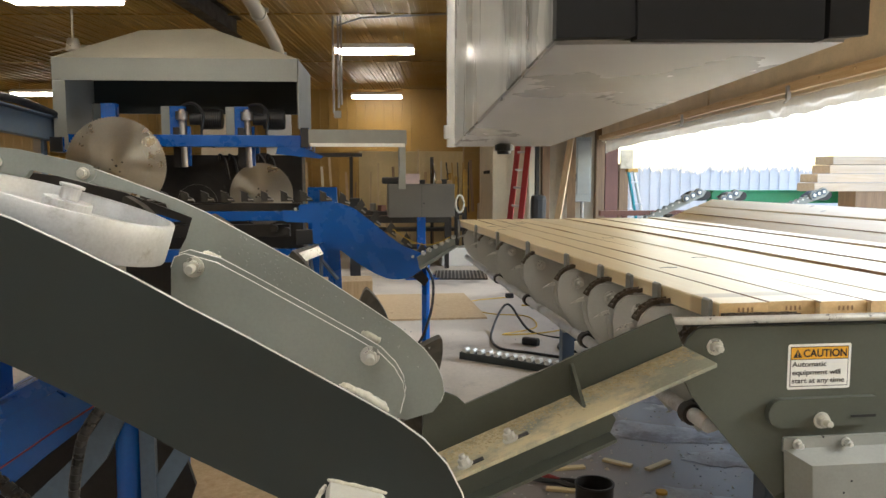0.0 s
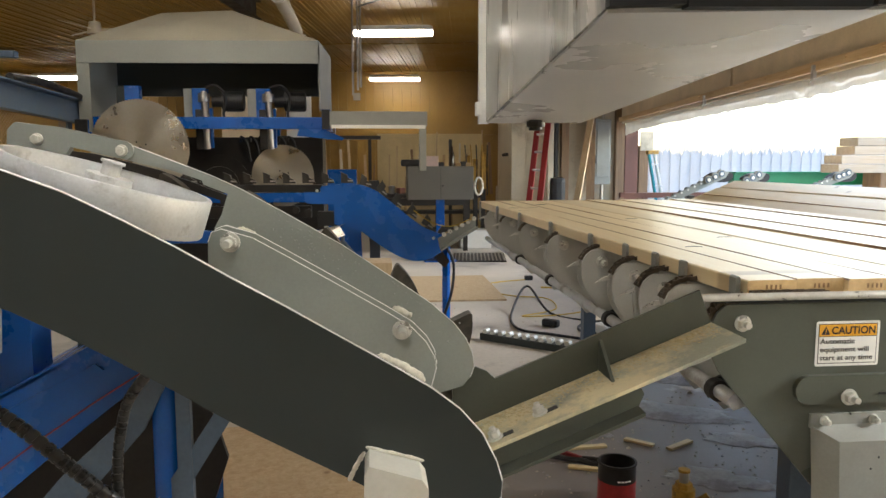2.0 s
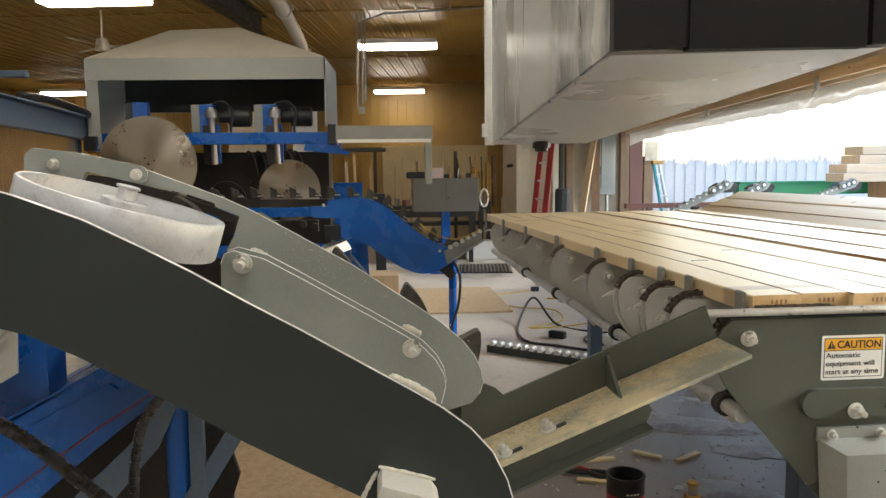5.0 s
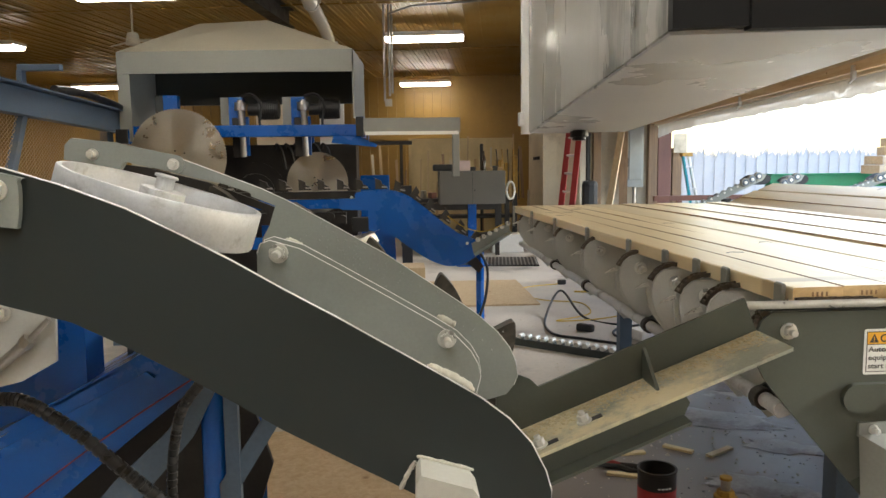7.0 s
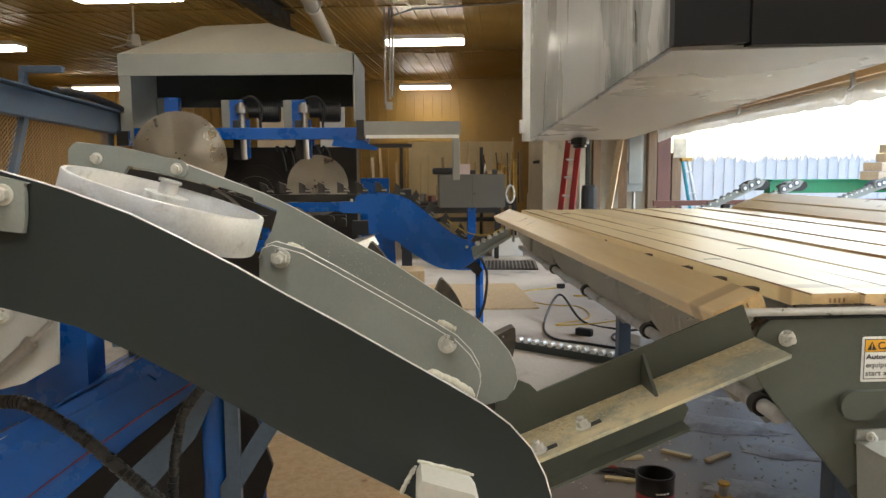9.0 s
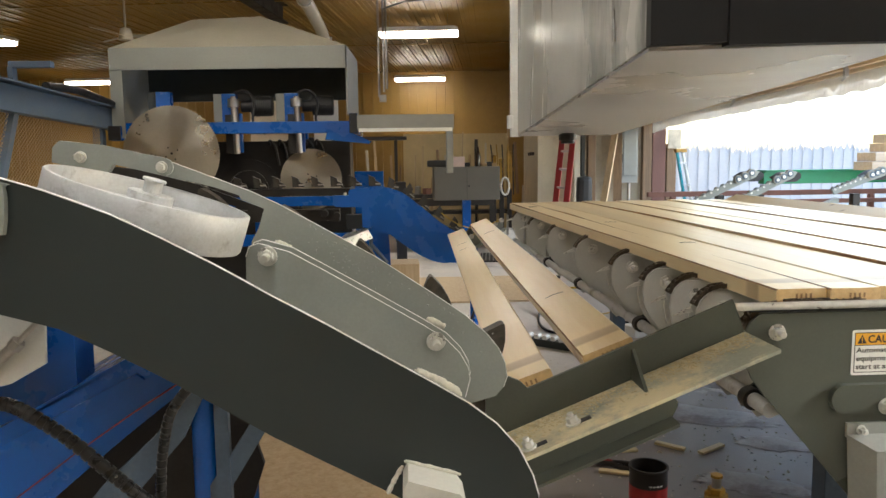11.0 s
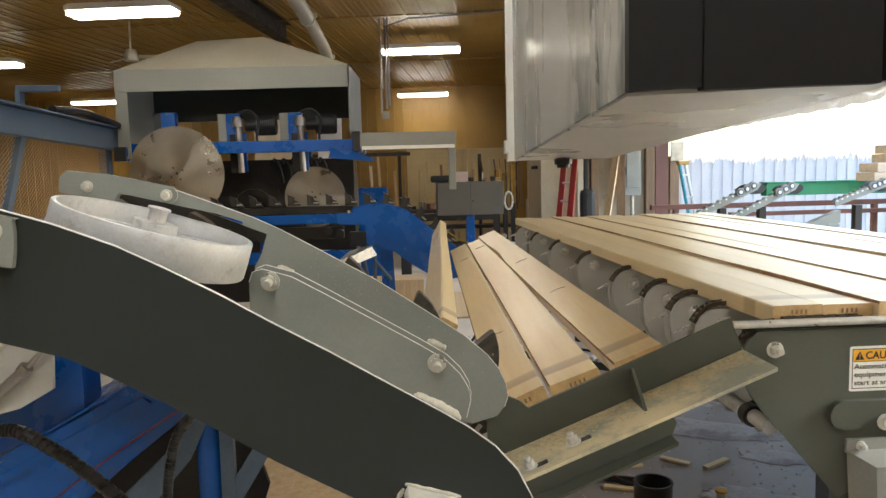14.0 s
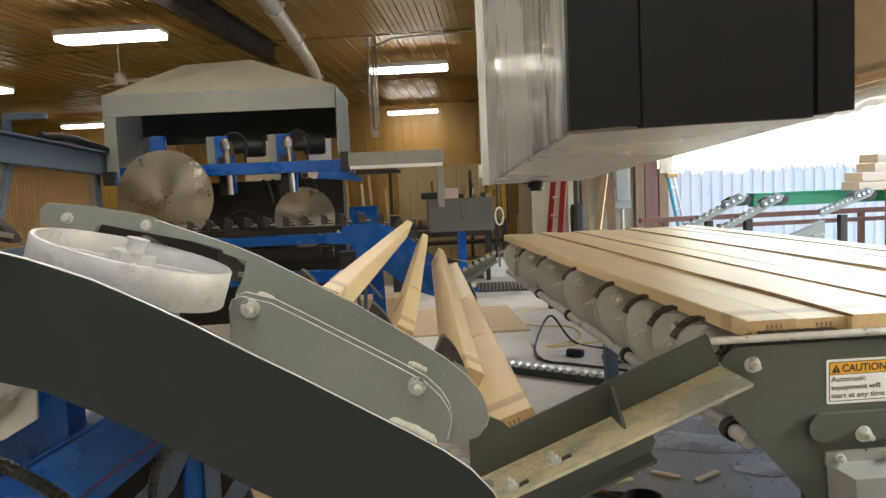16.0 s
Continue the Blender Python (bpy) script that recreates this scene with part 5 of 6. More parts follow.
    box(bm, (-2.45, 4.9, 1.955), (0.09, 3.6, 0.17), pose(0, 0, 0, -1.5, 0, 0))
    part("top_beam", finish(bm, 0.005), STEELBLUE, g)
    bm = bmesh.new()
    box(bm, (-2.43, 4.9, 2.052), (0.16, 3.6, 0.012), pose(0, 0, 0, -1.5, 0, 0))
    part("top_flange", finish(bm, 0.002), STEELBLUE, g)
    for y in (5.0, 3.4):
        bm = bmesh.new()
        box(bm, (-2.47, y - 0.12, 1.60), (0.05, 0.06, 0.72), pose(0, 0, 0, -28, 0, 0))
        part("strut", finish(bm, 0.003), STEELBLUE, g)
    bm = bmesh.new()
    box(bm, (-2.46, 4.9, 1.28), (0.05, 3.5, 0.08))
    part("lower_beam", finish(bm, 0.003), STEELBLUE, g)
    for y in (3.3, 6.5):
        bm = bmesh.new()
        box(bm, (-2.5, y, 1.0), (0.08, 0.08, 2.0))
        part("leg", finish(bm, 0.003), STEELBLUE, g)
    bm = bmesh.new()
    for k in range(41):
        z = 1.312 + k * 0.0142
        tube(bm, [(-2.48, 3.2 + q * 0.021, z + (0.0068 if (q + k) % 2 else -0.0068)) for q in range(160)], 0.0024, 4)
    tagged(part("mesh", bm, CARD, g, "expanded metal mesh"), kind="stuff")
    bm = bmesh.new()
    box(bm, (-2.42, 4.95, 2.10), (0.035, 0.06, 0.10))
    box(bm, (-2.30, 4.95, 2.165), (0.26, 0.06, 0.04))
    part("hook", finish(bm, 0.004), STEELBLUE, g, "bent steel-blue hook")
    bm = bmesh.new()
    tube(bm, curve([(-2.42, 5.4, 2.075), (-2.40, 5.8, 2.09), (-2.38, 6.2, 2.06), (-2.36, 6.45, 2.03)], 6), 0.03, 10)
    part("cable", finish(bm, smooth=True), BLACK, g)
    return lugs


# ---- far end of the hall ----
def simple(name, label, cat, c, s, m, bev=0.006, turn=0.0, group=""):
    t = thing(name, label, cat, group, pose(c[0], c[1], c[2] - s[2] / 2, 0, 0, turn))
    bm = bmesh.new()
    box(bm, (0, 0, s[2] / 2), s)
    part("body", finish(bm, bev), m, t)
    return t


def build_far_end():
    # grey bench cabinet on a blue pedestal
    t = thing("bench_cabinet", "dark grey steel bench cabinet on a blue pedestal", "cabinet")
    bm = bmesh.new()
    box(bm, (1.03, 11.2, 1.18), (0.975, 0.5, 0.49))
    part("body", finish(bm, 0.008), GREYCAB, t)
    bm = bmesh.new()
    box(bm, (1.03, 10.948, 1.18), (0.004, 0.004, 0.47))
    part("door_gap", bm, BLACK, t)
    bm = bmesh.new()
    rod(bm, (1.06, 10.945, 1.14), (1.06, 10.935, 1.14), 0.012, 12)
    part("knob", bm, BLACK, t)
    bm = bmesh.new()
    box(bm, (1.04, 11.2, 0.47), (0.13, 0.13, 0.94))
    box(bm, (1.04, 11.2, 0.01), (0.5, 0.4, 0.02))
    part("pedestal", finish(bm, 0.006), BLUE, t)
    # bottle, cartons, tools on it
    t = thing("bottle", "dark glass bottle standing on the grey cabinet", "bottle", m=pose(1.212, 11.1, 1.425))
    bm = bmesh.new()
    prof = [(0.0, 0), (0.037, 0), (0.038, 0.15), (0.03, 0.19), (0.015, 0.23), (0.014, 0.29), (0.0, 0.29)]
    n = 16
    rings = [[bm.verts.new((max(r, 1e-4) * math.cos(k * math.tau / n), max(r, 1e-4) * math.sin(k * math.tau / n), z)) for k in range(n)] for r, z in prof]
    for a, b in zip(rings, rings[1:]):
        for k in range(n):
            bm.faces.new((a[k], a[(k + 1) % n], b[(k + 1) % n], b[k]))
    part("glass", finish(bm, smooth=True), GLASSDARK, t)
    simple("carton", "pale pink and white carton on the grey cabinet", "box", (0.90, 11.05, 1.50), (0.20, 0.14, 0.15), PINK)
    simple("power_tool", "black power tool lying on the cabinet", "tool", (0.60, 11.05, 1.475), (0.30, 0.12, 0.10), BLACK, 0.03)
    for k, (x, s) in enumerate(((1.30, 0.05), (1.38, 0.07), (1.45, 0.05), (1.05, 0.06))):
        simple("tool_box", "small dark clutter on the cabinet top", "clutter", (x, 11.1, 1.425 + s / 2), (0.08, 0.1, s), BLACK if k % 2 else CARD, 0.01)
    # yellow rack with a bundle of rope, white hose coil
    t = thing("yellow_hoist", "yellow painted hoist stand with hanging straps", "stand", m=pose(1.86, 13.2, 0))
    for x, z in ((-0.14, 0.80), (0.14, 0.83), (0, 0.77)):
        bm = bmesh.new()
        box(bm, (x, 0.03 * x, 0.5), (0.08, 0.09, 1.0))
        part("lower_post", finish(bm, 0.006), DARKSTEEL, t, "dark lower half of the post")
        bm = bmesh.new()
        box(bm, (x, 0.03 * x, z + 0.5), (0.09, 0.10, 2 * z - 1.0))
        part("post", finish(bm, 0.01), YELLOW, t)
    for k in range(5):
        bm = bmesh.new()
        tube(bm, curve([(-0.2 + k * 0.1, -0.08, 1.78), (-0.17 + k * 0.09, -0.12, 1.4), (-0.2 + k * 0.1, -0.1, 0.9)], 5), 0.012, 6)
        part("strap", bm, YELLOW if k % 2 else DARKSTEEL, t)
    t = thing("hose_coil", "coiled white hose hanging beside the cabinet", "hose", m=pose(1.60, 11.0, 1.13))
    bm = bmesh.new()
    P = [(0.0 + 0.06 * math.cos(a * 0.5), -0.02 * (a % 7) / 7, 0.13 * math.sin(a * 0.5)) for a in range(52)]
    tube(bm, P, 0.014, 8)
    part("coil", finish(bm, smooth=True), PAPER, t)
    simple("blue_cabinet", "blue steel tool cabinet", "cabinet", (-0.35, 9.6, 0.70), (0.36, 0.4, 1.40), BLUE)
    simple("stacked_crate", "dark crate standing on the floor", "crate", (0.05, 10.2, 0.62), (0.14, 0.3, 1.24), BLACK)
    # rack of lumber and bars against the back
    t = thing("storage_rack", "steel storage rack full of upright strips and offcuts", "rack", m=pose(1.2, 14.0, 0))
    for x in (-3.4, -2.5, -1.2, 0.3):
        bm = bmesh.new()
        box(bm, (x, 0, 0.95), (0.06, 0.06, 1.9))
        part("post", finish(bm, 0.004), DARKSTEEL, t)
    for z in (0.55, 0.85, 1.93):
        bm = bmesh.new()
        box(bm, (-1.4 if z < 1.5 else -2.3, 0, z), (4.6 if z < 1.5 else 2.6, 0.4, 0.06))
        part("shelf", finish(bm, 0.004), DARKSTEEL, t)
    rnd = random.Random(11)
    for k in range(34):
        bm = bmesh.new()
        x = -3.6 + k * 0.145
        h = rnd.uniform(0.7, 1.25) * (1.0 if rnd.random() < 0.8 else 0.6)
        box(bm, (x, -0.15 + rnd.uniform(0, 0.2), 0.88 + h / 2 - (0.85 if k % 3 == 0 else 0)), (rnd.uniform(0.02, 0.05), 0.04, h), pose(0, 0, 0, 0, rnd.uniform(-4, 4), 0))
        part("strip", bm, (POST_L, CARD, POST, DUCT, POST_L)[k % 5], t)
    simple("panel_sheet", "white sheet leaning behind the saw", "sheet", (-0.86, 9.4, 1.22), (0.30, 0.06, 2.44), PAPER, 0.004)
    simple("panel_sheet", "ribbed translucent sheet leaning behind the saw", "sheet", (-1.58, 9.6, 1.22), (0.48, 0.06, 2.44), INSUL, 0.004)
    simple("white_bin", "white plastic bin standing on the floor", "bin", (1.80, 12.85, 0.16), (0.54, 0.4, 0.32), PAPER, 0.02)
    t = thing("ribbed_sheet", "cream ribbed sheet standing at the back of the hall", "sheet", m=pose(1.2, 15.0, 0))
    bm = bmesh.new()
    box(bm, (0, 0, 1.02), (2.1, 0.02, 2.04))
    part("panel", finish(bm), CREAM, t)
    for k in range(26):
        bm = bmesh.new()
        box(bm, (-1.02 + k * 0.0815, -0.020, 1.06), (0.030, 0.02, 1.95))
        part("rib", bm, CREAM, t)
    t = thing("workbench", "long dark steel workbench crowded with tools", "workbench", m=pose(0.80, 12.6, 0))
    bm = bmesh.new()
    box(bm, (0, 0, 0.93), (1.7, 0.6, 0.06))
    part("top", finish(bm, 0.004), DARKSTEEL, t)
    bm = bmesh.new()
    box(bm, (0, -0.27, 0.83), (1.6, 0.04, 0.12))
    part("apron", finish(bm, 0.003), DARKSTEEL, t)
    for x in (-0.78, 0.78):
        bm = bmesh.new()
        box(bm, (x, -0.2, 0.45), (0.07, 0.07, 0.9))
        part("leg", finish(bm, 0.003), DARKSTEEL, t)
    bm = bmesh.new()
    box(bm, (0, 0, 0.35), (1.6, 0.5, 0.04))
    part("shelf", finish(bm, 0.003), DARKSTEEL, t)
    rnd = random.Random(31)
    for k in range(11):
        w, h = rnd.uniform(0.06, 0.14), rnd.uniform(0.05, 0.16)
        x = 0.06 + k * 0.148
        simple("tool_box", "small dark tool lying on the workbench", "tool", (x, 12.5 + rnd.uniform(-0.1, 0.15), 0.96 + h / 2), (w, 0.12, h), (BLACK, DARKSTEEL, STEEL, BROWNPAINT)[k % 4], 0.012, rnd.uniform(-30, 30), "tools on the workbench")
    # floor mat / drain
    t = thing("floor_grate", "flat dark floor grate", "grate", m=pose(1.68, 11.45, 0, 0, 0, -7.5))
    bm = bmesh.new()
    box(bm, (0, 0, 0.008), (0.8, 1.0, 0.016))
    part("frame", finish(bm), DARKSTEEL, t)
    for k in range(14):
        bm = bmesh.new()
        box(bm, (-0.37 + k * 0.057, 0, 0.020), (0.02, 0.96, 0.01))
        part("bar", bm, STEEL, t)
    # red ladder against the jogged wall
    def ladder(name, label, foot, top, half, mt, group=""):
        t = thing(name, label, "ladder", group)
        f, p = Vector(foot), Vector(top)
        side = Vector((math.cos(radians(-78)), math.sin(radians(-78)), 0)) * half
        for sg in (-1, 1):
            bm = bmesh.new()
            d = p - f
            box(bm, (f + p) / 2 + side * sg, (0.085, 0.05, d.length), d.to_track_quat("Z", "Y").to_matrix().to_4x4())
            part("rail", finish(bm, 0.004), mt, t)
        n = int((p - f).length / 0.30)
        for k in range(1, n):
            bm = bmesh.new()
            c = f + (p - f) * (k / n)
            rod(bm, c - side, c + side, 0.017, 8)
            part("rung", bm, ALU, t)
    ladder("extension_ladder", "red fibreglass ladder leaning on the wall", (2.26, 10.6, 0.0), (2.86, 11.9, 3.0), 0.19, RED)
    # posts, leaning boards, switch box at the door jamb
    for x, z0, z1, w, m, tilt, nm, lb in (
            (3.30, 0, 3.7, 0.13, POST, 0, "timber_post", "rough brown timber post by the wall"),
            (3.05, 0, 3.7, 0.10, WHITEWALL, 0, "timber_post", "tall cream painted post by the wall"),
            (3.15, 0, 2.6, 0.06, DARKSTEEL, 0, "steel_post", "dark steel post by the wall"),
            (4.255, 0, 3.7, 0.15, POST, 0, "timber_post", "dark old timber post beside the opening"),
            (4.455, 0, 2.1, 0.225, BROWNPAINT, 0, "door_leaf", "brown-red painted board beside the opening"),
            (4.675, 0, 1.75, 0.16, POST, 0, "timber_post", "weathered timber stub beside the opening")):
        simple(nm, lb, "post", (x, 12.55, (z0 + z1) / 2), (w, 0.12, z1 - z0), m, 0.006)
    t = thing("leaning_plank", "pale plank leaning on the wall", "plank")
    bm = bmesh.new()
    f, p = Vector((3.24, 12.0, 0.0)), Vector((3.80, 12.45, 2.7))
    box(bm, (f + p) / 2, (0.12, 0.03, (p - f).length), (p - f).to_track_quat("Z", "Y").to_matrix().to_4x4())
    part("body", finish(bm, 0.003), POST_L, t)
    t = thing("leaning_plank", "dark plank leaning on the wall", "plank")
    bm = bmesh.new()
    f, p = Vector((3.66, 12.2, 0.0)), Vector((3.74, 12.49, 2.6))
    box(bm, (f + p) / 2, (0.14, 0.03, (p - f).length), (p - f).to_track_quat("Z", "Y").to_matrix().to_4x4())
    part("body", finish(bm, 0.003), POST, t)
    t = thing("switch_box", "grey electrical switch box on the wall", "electrical box", m=pose(3.90, 12.5, 1.10, 0, 0, 0))
    bm = bmesh.new()
    box(bm, (0, 0, 0.55), (0.34, 0.14, 1.10))
    part("body", finish(bm, 0.01), GREY_LIGHT, t)
    bm = bmesh.new()
    box(bm, (0.03, -0.075, 0.58), (0.22, 0.02, 0.9))
    part("door", finish(bm, 0.006), GREY_LIGHT, t)
    bm = bmesh.new()
    box(bm, (-0.11, -0.085, 0.42), (0.03, 0.03, 0.14))
    part("handle", finish(bm, 0.006), BLACK, t)
    bm = bmesh.new()
    rod(bm, (0.05, 0, 1.1), (0.05, 0, 2.4), 0.03, 10)
    part("conduit", bm, STEEL, t)
    bm = bmesh.new()
    rod(bm, (0.05, 0.03, 0.0), (0.05, 0.03, -1.1), 0.03, 10)
    part("conduit", bm, STEEL, t)
    simple("vacuum", "black shop vacuum standing by the wall", "vacuum", (3.02, 11.9, 0.62), (0.24, 0.24, 1.24), BLACK, 0.08)
    # brackets on the cream wall
    t = thing("coat_hook_rail", "three small black hooks on the cream wall", "hooks")
    for k in range(3):
        bm = bmesh.new()
        p = hall(0.72, 15.6 - k * 0.7, 1.62)
        box(bm, p, (0.05, 0.05, 0.06))
        part("hook", bm, BLACK, t)


def build_outside():
    # fence of frosted sheets with a ragged iced top
    f = thing("white_fence", "frosted white sheet fence outside, iced along its ragged top", "fence")
    rnd = random.Random(5)
    for k in range(120):
        bm = bmesh.new()
        x = 4.2 + k * 0.11
        h = 1.66 + 0.10 * noise.noise((k * 0.21, 3.0, 0.0))
        jag = [(x + 0.112 * (1 - q / 11), h + rnd.uniform(-0.04, 0.03) + (rnd.uniform(0.0, 0.24) if q % 2 else -0.10 * rnd.random())) for q in range(12)]
        prism(bm, [(x, -0.05), (x + 0.112, -0.05)] + jag, 15.0 + 0.012 * (k % 2), 15.011 + 0.012 * (k % 2))
        part("sheet", bm, FROST, f)
    # green feed table
    t = thing("green_conveyor", "green steel feed conveyor outside the door", "conveyor")
    bm = bmesh.new()
    box(bm, (5.8, 7.6, 1.305), (4.0, 0.12, 0.13))
    part("side_beam", finish(bm, 0.006), GREEN, t)
    bm = bmesh.new()
    box(bm, (5.8, 7.6, 1.377), (4.0, 0.2, 0.014))
    part("top_flange", finish(bm, 0.003), GREEN, t)
    for x in (5.6, 7.6):
        bm = bmesh.new()
        box(bm, (x, 7.6, 0.59), (0.1, 0.1, 1.30))
        part("leg", finish(bm, 0.004), GREEN, t)
    t = thing("cross_pipe", "rust-red steel beam beyond the deck", "beam")
    bm = bmesh.new()
    box(bm, (4.6, 8.5, 1.10), (3.4, 0.06, 0.06))
    box(bm, (5.0, 8.42, 1.00), (2.4, 0.05, 0.05))
    part("body", finish(bm, 0.004), BROWNPAINT, t)
    for x in (3.2, 5.6):
        bm = bmesh.new()
        box(bm, (x, 8.5, 0.50), (0.06, 0.06, 1.14))
        part("leg", finish(bm, 0.004), BROWNPAINT, t)
    for (x0, z0), (x1, z1), y in (((2.43, 1.13), (2.99, 1.385), 6.1), ((2.80, 1.12), (3.33, 1.375), 6.12), ((3.62, 1.23), (4.05, 1.385), 6.0)):
        t = thing("roller_rail", "grey steel roller rail sloping down to the deck", "roller rail", "sloping roller rails")
        bm = bmesh.new()
        d = Vector((x1 - x0, 0, z1 - z0)).normalized()
        nrm = Vector((-d.z, 0, d.x))
        q = [Vector((x0, 0, z0)) - nrm * 0.03, Vector((x1, 0, z1)) - nrm * 0.03, Vector((x1, 0, z1)) + d * 0.05, Vector((x1, 0, z1)) + nrm * 0.035, Vector((x0, 0, z0)) + nrm * 0.02]
        prism(bm, [(v.x, v.z) for v in q], y, y + 0.012)
        part("plate", finish(bm, 0.002), GREY, t)
        n = 10
        for k in range(n):
            p = Vector((x0, y, z0)).lerp(Vector((x1, y, z1)), (k + 0.5) / n) + nrm * 0.022
            big = 0.036 if k > 6 else 0.022
            if k <= 6:
                p += Vector((0, 0.035, 0)) - nrm * 0.008
            bm = bmesh.new()
            rod(bm, p - Vector((0, 0.03, 0)), p, big, 18)
            wheel = part("roller", finish(bm, 0.003), GREY_LIGHT, t, "grey skate-wheel roller")
            bm = bmesh.new()
            rod(bm, p - Vector((0, 0.033, 0)), p - Vector((0, 0.03, 0)), big * 0.72, 16)
            part("rim_recess", bm, STEELBLUE, wheel)
            bm = bmesh.new()
            rod(bm, p - Vector((0, 0.040, 0)), p - Vector((0, 0.033, 0)), big * 0.42, 6)
            part("axle_nut", bm, ZINC, wheel)
        bm = bmesh.new()
        prism(bm, smooth2([(x1 - 0.10, z1 - 0.03), (x1 - 0.03, z1 + 0.012), (x1 + 0.05, z1 + 0.020), (x1 + 0.11, z1 + 0.010), (x1 + 0.12, z1 - 0.03), (x1 + 0.07, z1 - 0.065), (x1 - 0.04, z1 - 0.065)], 4), y + 0.08, y + 0.20)
        part("belt_nose", finish(bm, smooth=True), BLACK, t)
        bm = bmesh.new()
        box(bm, ((x0 + x1) / 2, y + 0.04, 0.56), (0.06, 0.06, 1.3))
        part("leg", finish(bm, 0.003), DARKSTEEL, t)
    # incline bed under the last boards
    t = thing("incline_bed", "grey steel incline feeding the deck", "conveyor bed")
    for y in (2.3, 3.6, 4.9):
        bm = bmesh.new()
        prism(bm, [(2.72, 1.135), (3.0, 1.245), (3.0, 1.16), (2.72, 1.03)], y, y + 0.06)
        part("beam", finish(bm, 0.003), GREY, t)
        bm = bmesh.new()
        box(bm, (2.95, y + 0.03, 0.545), (0.08, 0.08, 1.21))
        part("leg", finish(bm, 0.003), GREY, t)
    # stack of lumber
    rnd = random.Random(8)
    for j, z in enumerate((1.42, 1.51, 1.60, 1.69)):
        t = thing("stacked_plank", "weathered plank in the outdoor lumber stack", "lumber", "outdoor lumber stack", pose(6.34 + (0.10 if j > 1 else 0) + 0.03 * j, 7.2, z - 0.04, 0, 0, 0))
        bm = bmesh.new()
        box(bm, (0, 0, 0.04), (3.4, 0.3, 0.085))
        part("body", finish(bm, 0.004), PINE_PALE, t)
    simple("stack_stand", "timber stand under the lumber stack", "stand", (6.3, 7.2, 0.66), (2.4, 0.28, 1.44), POST, 0.01)
    # teal ladder by the jamb outside
    t = thing("step_ladder", "teal fibreglass step ladder outside", "ladder")
    for x0, x1 in ((3.83, 4.12), (3.91, 4.24)):
        bm = bmesh.new()
        a, b = Vector((x1, 10.0, -0.05)), Vector((x0, 10.05, 1.60))
        a = b + (a - b) * 1.0
        box(bm, (a + b) / 2, (0.075, 0.03, (a - b).length), (b - a).to_track_quat("Z", "Y").to_matrix().to_4x4())
        part("rail", finish(bm, 0.003), TEAL if x0 < 3.9 else PAPER, t)
    for k in range(5):
        bm = bmesh.new()
        box(bm, (4.13 - k * 0.056, 10.03, 0.25 + k * 0.3), (0.10, 0.08, 0.025))
        part("step", finish(bm, 0.003), ALU, t)
    bm = bmesh.new()
    box(bm, (3.87, 10.03, 1.615), (0.15, 0.10, 0.05))
    part("top_cap", finish(bm, 0.008), YELLOW, t, "yellow top cap")
    bm = bmesh.new()
    box(bm, (4.71, 12.47, 1.83), (0.22, 0.03, 0.32))
    tagged(obj("white_notice", bm, WHITEWALL), "white sheet fixed beside the opening", "sheet")


